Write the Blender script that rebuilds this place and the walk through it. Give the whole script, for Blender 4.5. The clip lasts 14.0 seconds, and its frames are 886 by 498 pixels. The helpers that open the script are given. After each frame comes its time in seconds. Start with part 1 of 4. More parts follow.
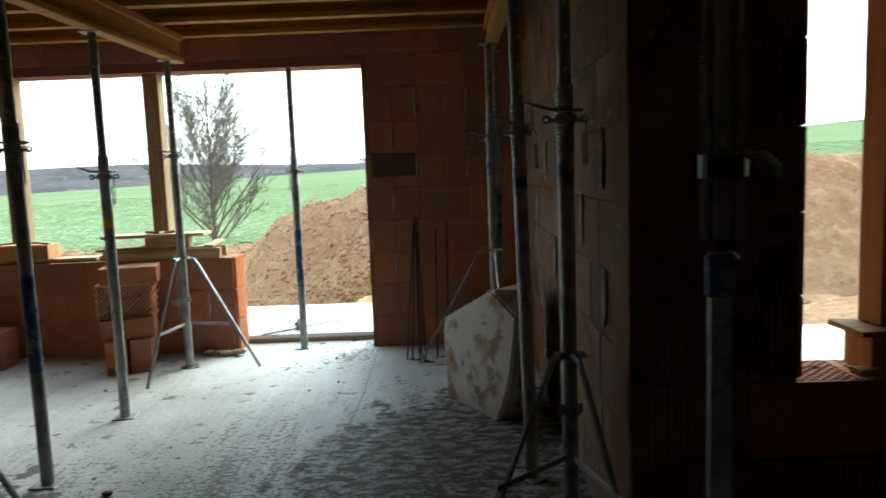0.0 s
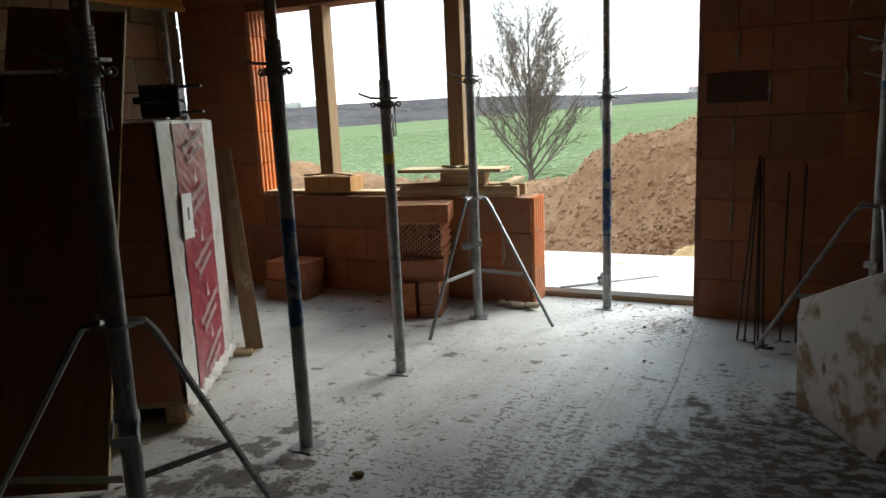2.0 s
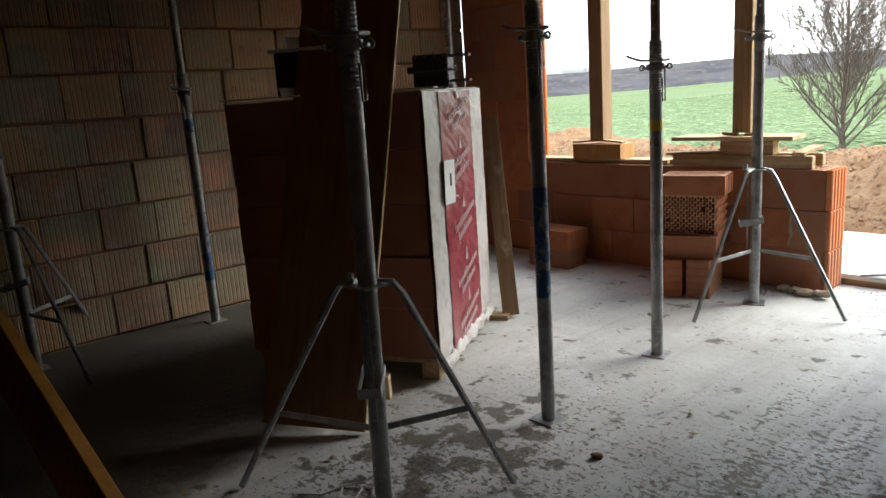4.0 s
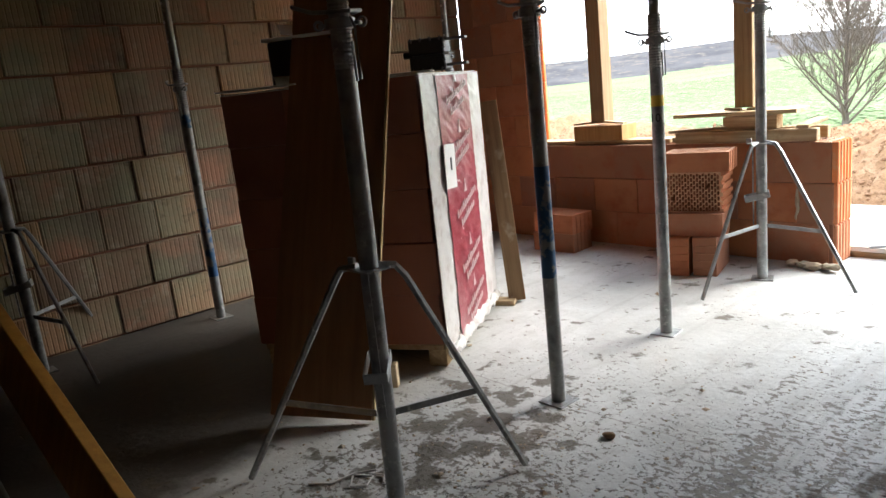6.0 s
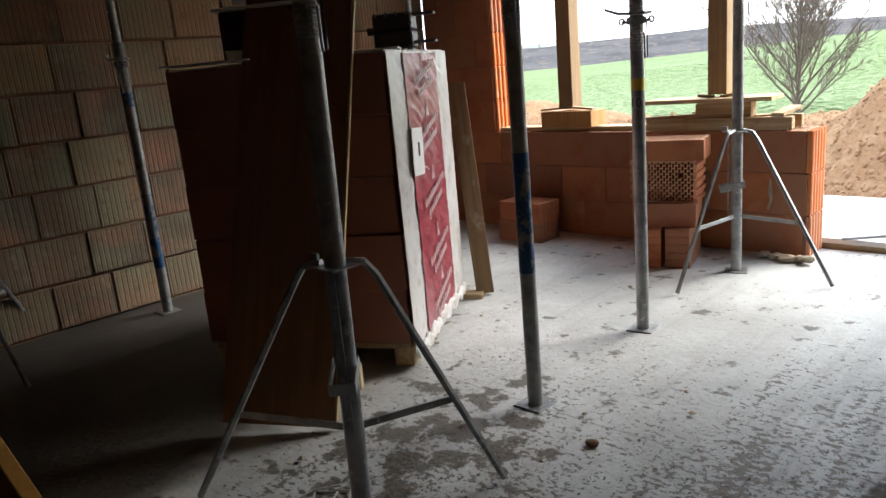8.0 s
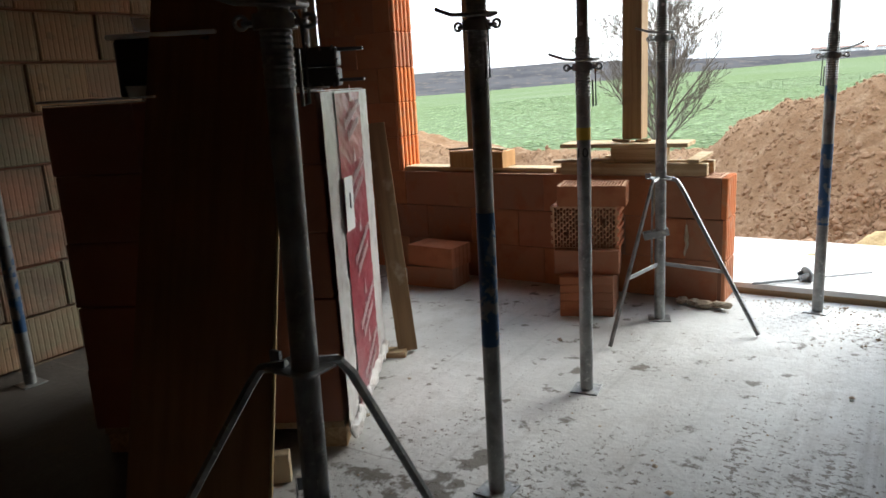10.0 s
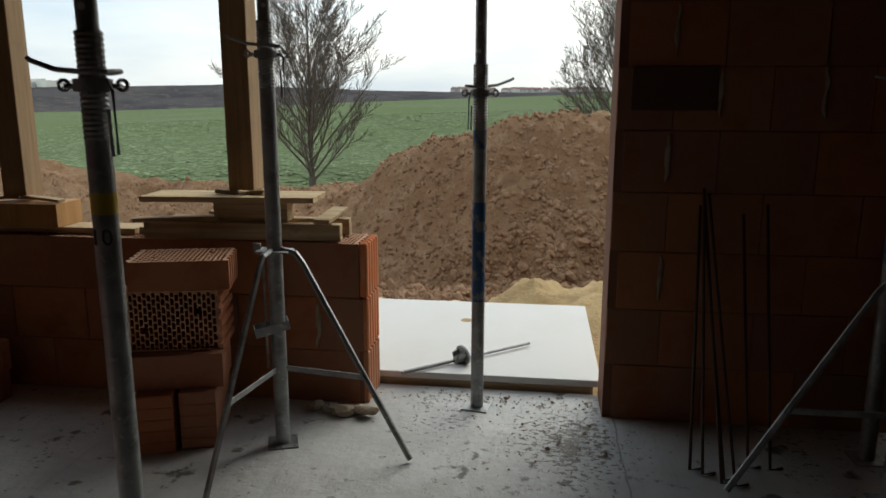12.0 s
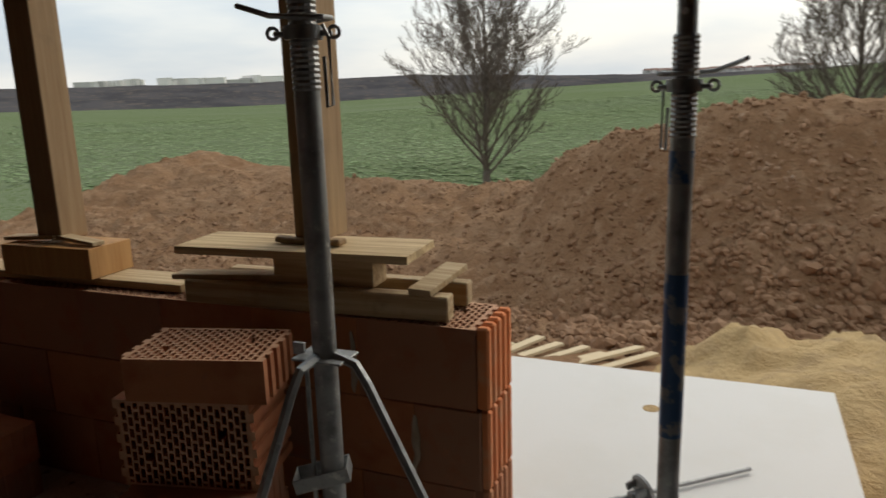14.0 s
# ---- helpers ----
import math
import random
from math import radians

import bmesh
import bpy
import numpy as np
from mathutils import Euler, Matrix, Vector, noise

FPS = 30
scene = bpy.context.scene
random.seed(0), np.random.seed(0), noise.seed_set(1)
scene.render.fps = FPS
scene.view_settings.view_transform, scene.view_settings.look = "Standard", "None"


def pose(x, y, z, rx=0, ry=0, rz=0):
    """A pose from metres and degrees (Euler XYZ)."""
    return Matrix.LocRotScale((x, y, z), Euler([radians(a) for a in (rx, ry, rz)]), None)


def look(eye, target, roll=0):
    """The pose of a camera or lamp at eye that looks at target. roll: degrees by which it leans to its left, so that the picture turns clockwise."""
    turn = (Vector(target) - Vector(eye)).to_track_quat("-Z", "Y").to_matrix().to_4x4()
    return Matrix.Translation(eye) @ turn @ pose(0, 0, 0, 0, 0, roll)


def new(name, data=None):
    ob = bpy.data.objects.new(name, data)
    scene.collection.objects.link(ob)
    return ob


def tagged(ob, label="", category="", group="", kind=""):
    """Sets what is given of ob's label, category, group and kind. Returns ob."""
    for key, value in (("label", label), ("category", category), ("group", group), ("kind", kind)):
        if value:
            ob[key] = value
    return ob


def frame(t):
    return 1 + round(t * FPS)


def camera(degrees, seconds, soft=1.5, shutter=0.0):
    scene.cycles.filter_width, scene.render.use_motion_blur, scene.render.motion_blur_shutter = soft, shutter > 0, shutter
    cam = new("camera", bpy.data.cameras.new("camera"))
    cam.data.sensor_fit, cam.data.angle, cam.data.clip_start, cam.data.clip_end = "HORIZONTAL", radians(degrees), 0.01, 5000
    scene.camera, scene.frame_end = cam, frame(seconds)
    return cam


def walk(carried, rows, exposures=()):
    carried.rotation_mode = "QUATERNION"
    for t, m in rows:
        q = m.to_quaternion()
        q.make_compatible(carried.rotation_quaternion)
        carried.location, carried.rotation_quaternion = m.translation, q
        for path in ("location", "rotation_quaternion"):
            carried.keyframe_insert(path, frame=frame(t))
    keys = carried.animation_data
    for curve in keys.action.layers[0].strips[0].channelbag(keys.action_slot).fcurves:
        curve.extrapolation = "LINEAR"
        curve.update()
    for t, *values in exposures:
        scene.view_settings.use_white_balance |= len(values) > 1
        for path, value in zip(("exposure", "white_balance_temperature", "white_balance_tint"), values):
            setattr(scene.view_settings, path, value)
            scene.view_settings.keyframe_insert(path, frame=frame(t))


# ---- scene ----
cam = camera(62.8, 14.0, shutter=0.25)
EXPOSURES = [(0, 2.15, 5800, -8), (1, 1.65, 6150, -3), (3, 1.75, 6200, 3), (3.7, 2.0, 6200, 4), (6.5, 2.92, 6150, 6), (7.2, 2.7, 6150, 6), (9.5, 2.05, 6050, 5), (10.5, 1.6, 6150, 4), (11, 1.05, 6300, 4), (12, 0.25, 6400, 3), (13, 0.6, 6650, 6), (13.5, 0.45, 6750, 6), (14, 0.1, 6800, 7)]
PATH = [
    (0, (1.713, 0.407, 1.389), (1.688, 2.394, 1.164), -2.1),
    (0.5, (1.638, 0.661, 1.366), (1.348, 2.619, 1.079), -2.6),
    (1, (1.629, 0.932, 1.359), (1.12, 2.84, 1.045), -2.5),
    (1.5, (1.618, 1.154, 1.359), (0.857, 2.971, 1.018), -3.0),
    (2, (1.595, 1.306, 1.358), (0.739, 3.075, 0.984), -2.6),
    (2.5, (1.637, 1.408, 1.364), (0.572, 3.054, 0.971), -1.8),
    (3, (1.65, 1.457, 1.361), (0.38, 2.942, 0.938), -2.0),
    (3.5, (1.637, 1.443, 1.361), (0.211, 2.781, 0.944), -2.7),
    (6, (1.611, 1.466, 1.307), (0.149, 2.758, 0.87), -6.2),
    (6.5, (1.503, 1.505, 1.29), (0.109, 2.852, 0.798), -6.0),
    (7, (1.45, 1.604, 1.236), (0.046, 2.94, 0.743), -6.3),
    (9.5, (1.117, 1.537, 1.377), (-0.069, 3.079, 0.913), -3.0),
    (10, (0.942, 1.661, 1.372), (-0.143, 3.281, 0.926), -3.3),
    (10.5, (0.864, 1.892, 1.38), (-0.149, 3.579, 1.022), -2.3),
    (11, (0.829, 2.299, 1.45), (0.034, 4.11, 1.155), -1.2),
    (11.5, (0.761, 2.644, 1.444), (0.263, 4.557, 1.143), -0.0),
    (12, (0.767, 2.952, 1.373), (0.51, 4.894, 0.968), 0.1),
    (12.5, (0.798, 3.32, 1.348), (0.485, 5.233, 0.857), -0.8),
    (13, (0.708, 3.67, 1.356), (0.394, 5.583, 0.864), -0.9),
    (13.4, (0.679, 3.862, 1.398), (0.311, 5.768, 0.914), -1.5),
    (13.5, (0.676, 3.912, 1.393), (0.267, 5.812, 0.923), -1.7),
    (14, (0.643, 4.193, 1.41), (-0.099, 5.999, 0.975), -1.7),
]
walk(cam, [(t, look(eye, target, roll)) for t, eye, target, roll in PATH], EXPOSURES)

# ---- light ----
SUN_ELEVATION, SUN_TURN = 36.0, 24.0
world = bpy.data.worlds.new("world")
scene.world = world
world.use_nodes = True
wn = world.node_tree.nodes
sky = wn.new("ShaderNodeTexSky")
sky.sky_type, sky.sun_disc = "NISHITA", False
sky.sun_elevation, sky.sun_rotation = radians(SUN_ELEVATION), radians(SUN_TURN)
sky.air_density, sky.dust_density, sky.ozone_density = 1.0, 4.0, 1.0
grey = wn.new("ShaderNodeMix")
grey.data_type = "RGBA"
grey.inputs["Factor"].default_value = 0.75
grey.inputs["B"].default_value = (6.0, 6.4, 6.9, 1)
spot = wn.new("ShaderNodeTexCoord")
flat = wn.new("ShaderNodeMapping")
flat.inputs["Scale"].default_value = (1.5, 1.5, 7.0)
cloud = wn.new("ShaderNodeTexNoise")
cloud.inputs["Scale"].default_value, cloud.inputs["Detail"].default_value = 1.6, 5
tint = wn.new("ShaderNodeMix")
tint.data_type = "RGBA"
tint.inputs["A"].default_value, tint.inputs["B"].default_value = (4.6, 5.3, 6.2, 1), (7.0, 7.1, 7.2, 1)
edge = wn.new("ShaderNodeMapRange")
edge.inputs["From Min"].default_value, edge.inputs["From Max"].default_value = 0.35, 0.6
world.node_tree.links.new(spot.outputs["Generated"], flat.inputs["Vector"])
world.node_tree.links.new(flat.outputs["Vector"], cloud.inputs["Vector"])
world.node_tree.links.new(cloud.outputs["Fac"], edge.inputs["Value"])
world.node_tree.links.new(edge.outputs["Result"], tint.inputs["Factor"])
world.node_tree.links.new(tint.outputs["Result"], grey.inputs["B"])
world.node_tree.links.new(sky.outputs["Color"], grey.inputs["A"])
world.node_tree.links.new(grey.outputs["Result"], wn["Background"].inputs["Color"])
wn["Background"].inputs["Strength"].default_value = 0.145
sun = new("sun", bpy.data.lights.new("sun", "SUN"))
sun.data.energy, sun.data.angle, sun.data.color = 1.2, radians(40), (1.0, 0.95, 0.88)
sun.rotation_euler = Euler((radians(90 - SUN_ELEVATION), 0, radians(180 - SUN_TURN)))


# ---- materials ----
def material(name, colour, rough=0.8, metal=0.0, spots=(), bump=0.0, bump_scale=60.0, vary=0.0, ribs=None, still=False, grain=None, gloss=0.5):
    """A surface: base colour; spots = (scale, low, high, colour, detail) layers; ribs = (axis, pitch, depth); grain = (stretch, colour); vary by thing."""
    m = bpy.data.materials.new(name)
    m.use_nodes = True
    n, l = m.node_tree.nodes, m.node_tree.links
    b = n["Principled BSDF"]
    b.inputs["Roughness"].default_value, b.inputs["Metallic"].default_value = rough, metal
    b.inputs["Specular IOR Level"].default_value = gloss
    tc = n.new("ShaderNodeTexCoord")
    info = n.new("ShaderNodeObjectInfo")
    add = n.new("ShaderNodeVectorMath")
    add.operation = "MULTIPLY_ADD"
    add.inputs[1].default_value = (1, 1, 1)
    off = n.new("ShaderNodeVectorMath")
    off.operation = "SCALE"
    off.inputs[0].default_value = (37, 91, 53)
    l.new(info.outputs["Random"], off.inputs["Scale"])
    l.new(tc.outputs["Object"], add.inputs[0])
    l.new(off.outputs["Vector"], add.inputs[2])
    where = tc.outputs["Object"] if still else add.outputs["Vector"]
    rgb = n.new("ShaderNodeRGB")
    rgb.outputs[0].default_value = (*colour, 1)
    now = rgb.outputs[0]

    def noise_of(scale, detail=4, rgh=0.6, vec=None):
        t = n.new("ShaderNodeTexNoise")
        t.inputs["Scale"].default_value, t.inputs["Detail"].default_value, t.inputs["Roughness"].default_value = scale, detail, rgh
        l.new(vec or where, t.inputs["Vector"])
        return t.outputs["Fac"]

    def mixed(fac, a, b2):
        x = n.new("ShaderNodeMix")
        x.data_type = "RGBA"
        l.new(fac, x.inputs["Factor"])
        l.new(a, x.inputs["A"])
        if isinstance(b2, tuple):
            x.inputs["B"].default_value = (*b2, 1)
        else:
            l.new(b2, x.inputs["B"])
        return x.outputs["Result"]

    def ramp(fac, lo, hi):
        x = n.new("ShaderNodeMapRange")
        x.inputs["From Min"].default_value, x.inputs["From Max"].default_value = lo, hi
        l.new(fac, x.inputs["Value"])
        return x.outputs["Result"]

    if vary:
        hsv = n.new("ShaderNodeHueSaturation")
        for socket, lo, hi in (("Value", 1 - vary, 1 + vary), ("Saturation", 1 - vary * 0.5, 1 + vary * 0.3), ("Hue", 0.5 - vary * 0.02, 0.5 + vary * 0.02)):
            mr = n.new("ShaderNodeMapRange")
            mr.inputs["To Min"].default_value, mr.inputs["To Max"].default_value = lo, hi
            if socket == "Hue":
                w = n.new("ShaderNodeTexWhiteNoise")
                w.noise_dimensions = "1D"
                l.new(info.outputs["Random"], w.inputs["W"])
                l.new(w.outputs["Value"], mr.inputs["Value"])
            else:
                l.new(info.outputs["Random"], mr.inputs["Value"])
            l.new(mr.outputs["Result"], hsv.inputs[socket])
        l.new(now, hsv.inputs["Color"])
        now = hsv.outputs["Color"]
    if grain:
        mp = n.new("ShaderNodeMapping")
        mp.inputs["Scale"].default_value = grain[0]
        l.new(where, mp.inputs["Vector"])
        now = mixed(ramp(noise_of(1.0, 5, 0.65, mp.outputs["Vector"]), 0.35, 0.7), now, grain[1])
    for scale, lo, hi, col, detail in spots:
        now = mixed(ramp(noise_of(scale, detail), lo, hi), now, col)
    l.new(now, b.inputs["Base Color"])
    height = None
    if bump:
        height = noise_of(bump_scale, 5, 0.7)
        bp = n.new("ShaderNodeBump")
        bp.inputs["Strength"].default_value, bp.inputs["Distance"].default_value = 0.8, bump
        l.new(height, bp.inputs["Height"])
        l.new(bp.outputs["Normal"], b.inputs["Normal"])
        if ribs:
            sep = n.new("ShaderNodeSeparateXYZ")
            l.new(tc.outputs["Object"], sep.inputs["Vector"])
            ma = n.new("ShaderNodeMath")
            ma.operation = "PINGPONG"
            ma.inputs[1].default_value = ribs[1] / 2
            l.new(sep.outputs[ribs[0]], ma.inputs[0])
            dv = ramp(ma.outputs[0], 0.0, ribs[1] * 0.16)
            bp2 = n.new("ShaderNodeBump")
            bp2.inputs["Strength"].default_value, bp2.inputs["Distance"].default_value = 1.0, ribs[2]
            l.new(dv, bp2.inputs["Height"])
            l.new(bp.outputs["Normal"], bp2.inputs["Normal"])
            l.new(bp2.outputs["Normal"], b.inputs["Normal"])
    return m


BRICK = material("fired_clay", (0.37, 0.152, 0.076), 0.9, vary=0.24, bump=0.0015, bump_scale=90,
                 spots=((7, 0.5, 0.75, (0.33, 0.105, 0.045), 4), (3, 0.62, 0.8, (0.46, 0.22, 0.12), 5), (22, 0.6, 0.75, (0.36, 0.15, 0.08), 3)))
BRICK_OLD = material("weathered_clay", (0.275, 0.185, 0.115), 0.95, vary=0.42, bump=0.005, bump_scale=38, ribs=("X", 0.030, 0.0045),
                     spots=((2.2, 0.44, 0.66, (0.245, 0.235, 0.15), 5), (1.9, 0.52, 0.68, (0.37, 0.19, 0.12), 5), (6, 0.58, 0.72, (0.34, 0.29, 0.21), 6), (13, 0.6, 0.74, (0.18, 0.14, 0.09), 5)))
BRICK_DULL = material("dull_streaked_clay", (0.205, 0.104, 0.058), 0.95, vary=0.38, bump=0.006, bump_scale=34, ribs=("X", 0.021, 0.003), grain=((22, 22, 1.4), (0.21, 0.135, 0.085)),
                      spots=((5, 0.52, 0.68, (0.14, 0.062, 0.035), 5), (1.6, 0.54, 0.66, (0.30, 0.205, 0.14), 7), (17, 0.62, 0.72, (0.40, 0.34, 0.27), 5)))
# Same clay as the blocks, brightened: skylight on the jambs is painted in.
RIB = material("lit_clay_ribs", (0.62, 0.225, 0.085), 0.9, vary=0.2, bump=0.001, spots=((12, 0.5, 0.75, (0.60, 0.33, 0.18), 4),))
CUT = material("dusty_cut_clay", (0.52, 0.30, 0.18), 0.95, bump=0.001, spots=((14, 0.5, 0.7, (0.44, 0.22, 0.12), 4),))
MORTAR = material("mortar", (0.40, 0.34, 0.255), 0.95, bump=0.004, bump_scale=60, spots=((8, 0.45, 0.7, (0.25, 0.16, 0.1), 4),))
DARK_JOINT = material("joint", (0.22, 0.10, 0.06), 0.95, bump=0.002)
FLOOR = material("raw_concrete", (0.60, 0.605, 0.595), 0.58, bump=0.006, bump_scale=22, gloss=0.4, still=True,
                 spots=((0.8, 0.42, 0.62, (0.40, 0.40, 0.39), 6), (5, 0.52, 0.70, (0.48, 0.475, 0.46), 6), (60, 0.60, 0.72, (0.42, 0.41, 0.39), 3)))


def floor_wear_and_shade(m):
    """Scrapes running away from the doorway, dark trodden crumbs, a damp brown patch, and dirt mixed with painted
    shade, laid over the concrete.
    """
    n, l = m.node_tree.nodes, m.node_tree.links
    b = n["Principled BSDF"]
    base = b.inputs["Base Color"].links[0].from_socket
    tc = n.new("ShaderNodeTexCoord")

    def noise_at(stretch, scale, detail):
        mp = n.new("ShaderNodeMapping")
        mp.inputs["Scale"].default_value = stretch
        l.new(tc.outputs["Object"], mp.inputs["Vector"])
        t = n.new("ShaderNodeTexNoise")
        t.inputs["Scale"].default_value, t.inputs["Detail"].default_value, t.inputs["Roughness"].default_value = scale, detail, 0.62
        l.new(mp.outputs["Vector"], t.inputs["Vector"])
        return t.outputs["Fac"]

    def near(x, y, inner, outer):
        d = n.new("ShaderNodeVectorMath")
        d.operation = "DISTANCE"
        mp = n.new("ShaderNodeMapping")
        mp.inputs["Scale"].default_value = (1, 0.62, 0)
        l.new(tc.outputs["Object"], mp.inputs["Vector"])
        l.new(mp.outputs["Vector"], d.inputs[0])
        d.inputs[1].default_value = (x, y * 0.62, 0)
        return ranged(d.outputs["Value"], inner, outer, 1, 0)

    def ranged(v, a, c, lo=0.0, hi=1.0):
        r = n.new("ShaderNodeMapRange")
        for k, w in (("From Min", a), ("From Max", c), ("To Min", lo), ("To Max", hi)):
            r.inputs[k].default_value = w
        l.new(v, r.inputs["Value"])
        return r.outputs["Result"]

    def maths(op, a, c):
        x = n.new("ShaderNodeMath")
        x.operation = op
        for k, v in enumerate((a, c)):
            if isinstance(v, float):
                x.inputs[k].default_value = v
            else:
                l.new(v, x.inputs[k])
        return x.outputs[0]

    def over(fac, a, colour):
        x = n.new("ShaderNodeMix")
        x.data_type = "RGBA"
        l.new(fac, x.inputs["Factor"])
        l.new(a, x.inputs["A"])
        x.inputs["B"].default_value = (*colour, 1)
        return x.outputs["Result"]

    # Dirt and the pallet's shade, painted together as a dark west floor.
    dirt_and_shade = ranged(maths("ADD", near(-2.45, 1.7, 1.35, 1.95), maths("MULTIPLY", noise_at((1, 1, 1), 3.0, 7), 0.8)), 0.72, 1.05)
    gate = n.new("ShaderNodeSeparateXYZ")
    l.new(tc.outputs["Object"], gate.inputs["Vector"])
    # Unseen south floor painted dark as well, to cut bounced light.
    dirt_and_shade = maths("MAXIMUM", dirt_and_shade, ranged(maths("ADD", gate.outputs["Y"], maths("MULTIPLY", noise_at((1, 1, 1), 2.0, 5), 0.8)), 0.55, 0.95, 1, 0))
    walk_zone = maths("MAXIMUM", near(1.1, 2.4, 0.8, 1.75), maths("MAXIMUM", near(-0.1, 2.9, 0.1, 0.85), near(0.95, 5.75, 0.05, 0.40)))
    scrape = ranged(noise_at((10, 2.6, 1), 1.0, 6), 0.50, 0.66)
    tread = maths("MULTIPLY", noise_at((6.0, 0.6, 1), 1.3, 4), 0.34)
    grime = ranged(maths("ADD", maths("ADD", noise_at((1.2, 1.7, 1), 27.0, 8), tread), maths("ADD", maths("MULTIPLY", walk_zone, 0.135), maths("MULTIPLY", noise_at((1.2, 0.5, 1), 1.9, 6), 0.42))), 1.030, 1.062)
    crumb = ranged(maths("ADD", noise_at((1.7, 1, 1), 34.0, 4), maths("MULTIPLY", walk_zone, 0.105)), 0.695, 0.725)
    damp = ranged(maths("ADD", near(1.85, 3.2, 0.60, 1.30), maths("MULTIPLY", noise_at((1.5, 0.9, 1), 5.0, 10), 1.8)), 1.28, 1.46)
    puddle = ranged(maths("ADD", maths("MULTIPLY", near(-0.33, 3.22, 0.05, 0.50), 0.16), noise_at((1, 1, 1), 6.5, 7)), 0.60, 0.65)
    c = over(maths("MULTIPLY", scrape, 0.28), base, (0.36, 0.355, 0.34))
    streak = ranged(maths("ADD", noise_at((15, 0.35, 1), 1.0, 5), maths("MULTIPLY", walk_zone, 0.10)), 0.60, 0.74)
    c = over(maths("MULTIPLY", streak, 0.38), c, (0.27, 0.26, 0.245))
    c = over(maths("MULTIPLY", dirt_and_shade, 0.92), c, (0.050, 0.041, 0.033))
    c = over(maths("MULTIPLY", grime, 0.9), c, (0.145, 0.12, 0.095))
    c = over(maths("MULTIPLY", puddle, 0.88), c, (0.10, 0.082, 0.06))
    c = over(maths("MULTIPLY", damp, ranged(noise_at((1.0, 1.7, 1), 11.0, 9), 0.46, 0.55, 0.98, 0.30)), c, (0.085, 0.064, 0.043))
    c = over(crumb, c, (0.06, 0.05, 0.04))
    sep = n.new("ShaderNodeSeparateXYZ")
    l.new(tc.outputs["Object"], sep.inputs["Vector"])
    wob = maths("MULTIPLY", noise_at((1, 1, 1), 3.0, 3), 0.05)
    off = maths("ABSOLUTE", maths("SUBTRACT", maths("ADD", sep.outputs["X"], wob), 1.145 - FLOOR_MIDDLE[0]), 0.0)
    c = over(maths("MULTIPLY", ranged(off, 0.002, 0.006, 1, 0), 0.6), c, (0.15, 0.14, 0.13))
    cross = maths("ABSOLUTE", maths("SUBTRACT", maths("ADD", sep.outputs["Y"], wob), 3.62), 0.0)
    c = over(maths("MULTIPLY", ranged(cross, 0.002, 0.006, 1, 0), 0.45), c, (0.17, 0.15, 0.13))
    l.new(c, b.inputs["Base Color"])
    dark = maths("MAXIMUM", maths("MULTIPLY", grime, 1.0), crumb)
    l.new(ranged(damp, 0, 1, 0.40, 0.10), b.inputs["Specular IOR Level"])
    broom = maths("MULTIPLY", noise_at((2.5, 30, 1), 1.0, 4), 0.20)
    bp = n.new("ShaderNodeBump")
    bp.inputs["Strength"].default_value, bp.inputs["Distance"].default_value = 0.6, 0.0055
    l.new(maths("ADD", broom, maths("SUBTRACT", maths("MULTIPLY", scrape, 0.3), dark)), bp.inputs["Height"])
    l.new(b.inputs["Normal"].links[0].from_socket, bp.inputs["Normal"])
    l.new(bp.outputs["Normal"], b.inputs["Normal"])


FLOOR_MIDDLE = (0, 0)
floor_wear_and_shade(FLOOR)
STEEL = material("galvanised_steel", (0.34, 0.35, 0.35), 0.5, 0.75, spots=((14, 0.45, 0.7, (0.18, 0.18, 0.18), 5), (40, 0.6, 0.75, (0.55, 0.55, 0.53), 3)), bump=0.0006, bump_scale=200)
BLUE = material("blue_paint", (0.025, 0.085, 0.20), 0.5, spots=((18, 0.5, 0.56, (0.22, 0.23, 0.24), 5),), bump=0.0005)
YELLOW = material("yellow_paint", (0.6, 0.42, 0.05), 0.5, bump=0.0004)
BLACK = material("black_plastic", (0.02, 0.02, 0.022), 0.5, bump=0.0005)
FORM = material("yellow_formwork_timber", (0.46, 0.24, 0.045), 0.6, grain=((2, 30, 30), (0.34, 0.16, 0.03)), bump=0.0008, bump_scale=50)
TIMBER = material("sawn_timber", (0.56, 0.43, 0.255), 0.85, vary=0.2, grain=((2, 45, 45), (0.32, 0.20, 0.09)), spots=((5, 0.6, 0.8, (0.22, 0.15, 0.08), 4),), bump=0.001, bump_scale=80)
POST_DULL = material("brown_timber", (0.40, 0.265, 0.14), 0.8, vary=0.1, grain=((45, 45, 2), (0.27, 0.165, 0.08)), spots=((5, 0.58, 0.75, (0.26, 0.17, 0.09), 4),), bump=0.001, bump_scale=80)
POST = material("orange_timber", (0.52, 0.28, 0.09), 0.75, vary=0.1, grain=((45, 45, 2), (0.36, 0.17, 0.05)), bump=0.001, bump_scale=80)
SLAB = material("white_board", (0.66, 0.655, 0.63), 0.7, spots=((2, 0.5, 0.8, (0.62, 0.61, 0.57), 5),), bump=0.001)
EARTH = material("brown_soil", (0.30, 0.182, 0.104), 1.0, spots=((0.8, 0.42, 0.62, (0.25, 0.142, 0.076), 7), (5, 0.50, 0.68, (0.37, 0.24, 0.145), 7), (13, 0.52, 0.70, (0.21, 0.122, 0.067), 6)), bump=0.07, bump_scale=17, gloss=0.1)
SAND = material("yellow_sand", (0.47, 0.33, 0.155), 0.95, spots=((6, 0.5, 0.7, (0.36, 0.25, 0.13), 6),), bump=0.05, bump_scale=13)
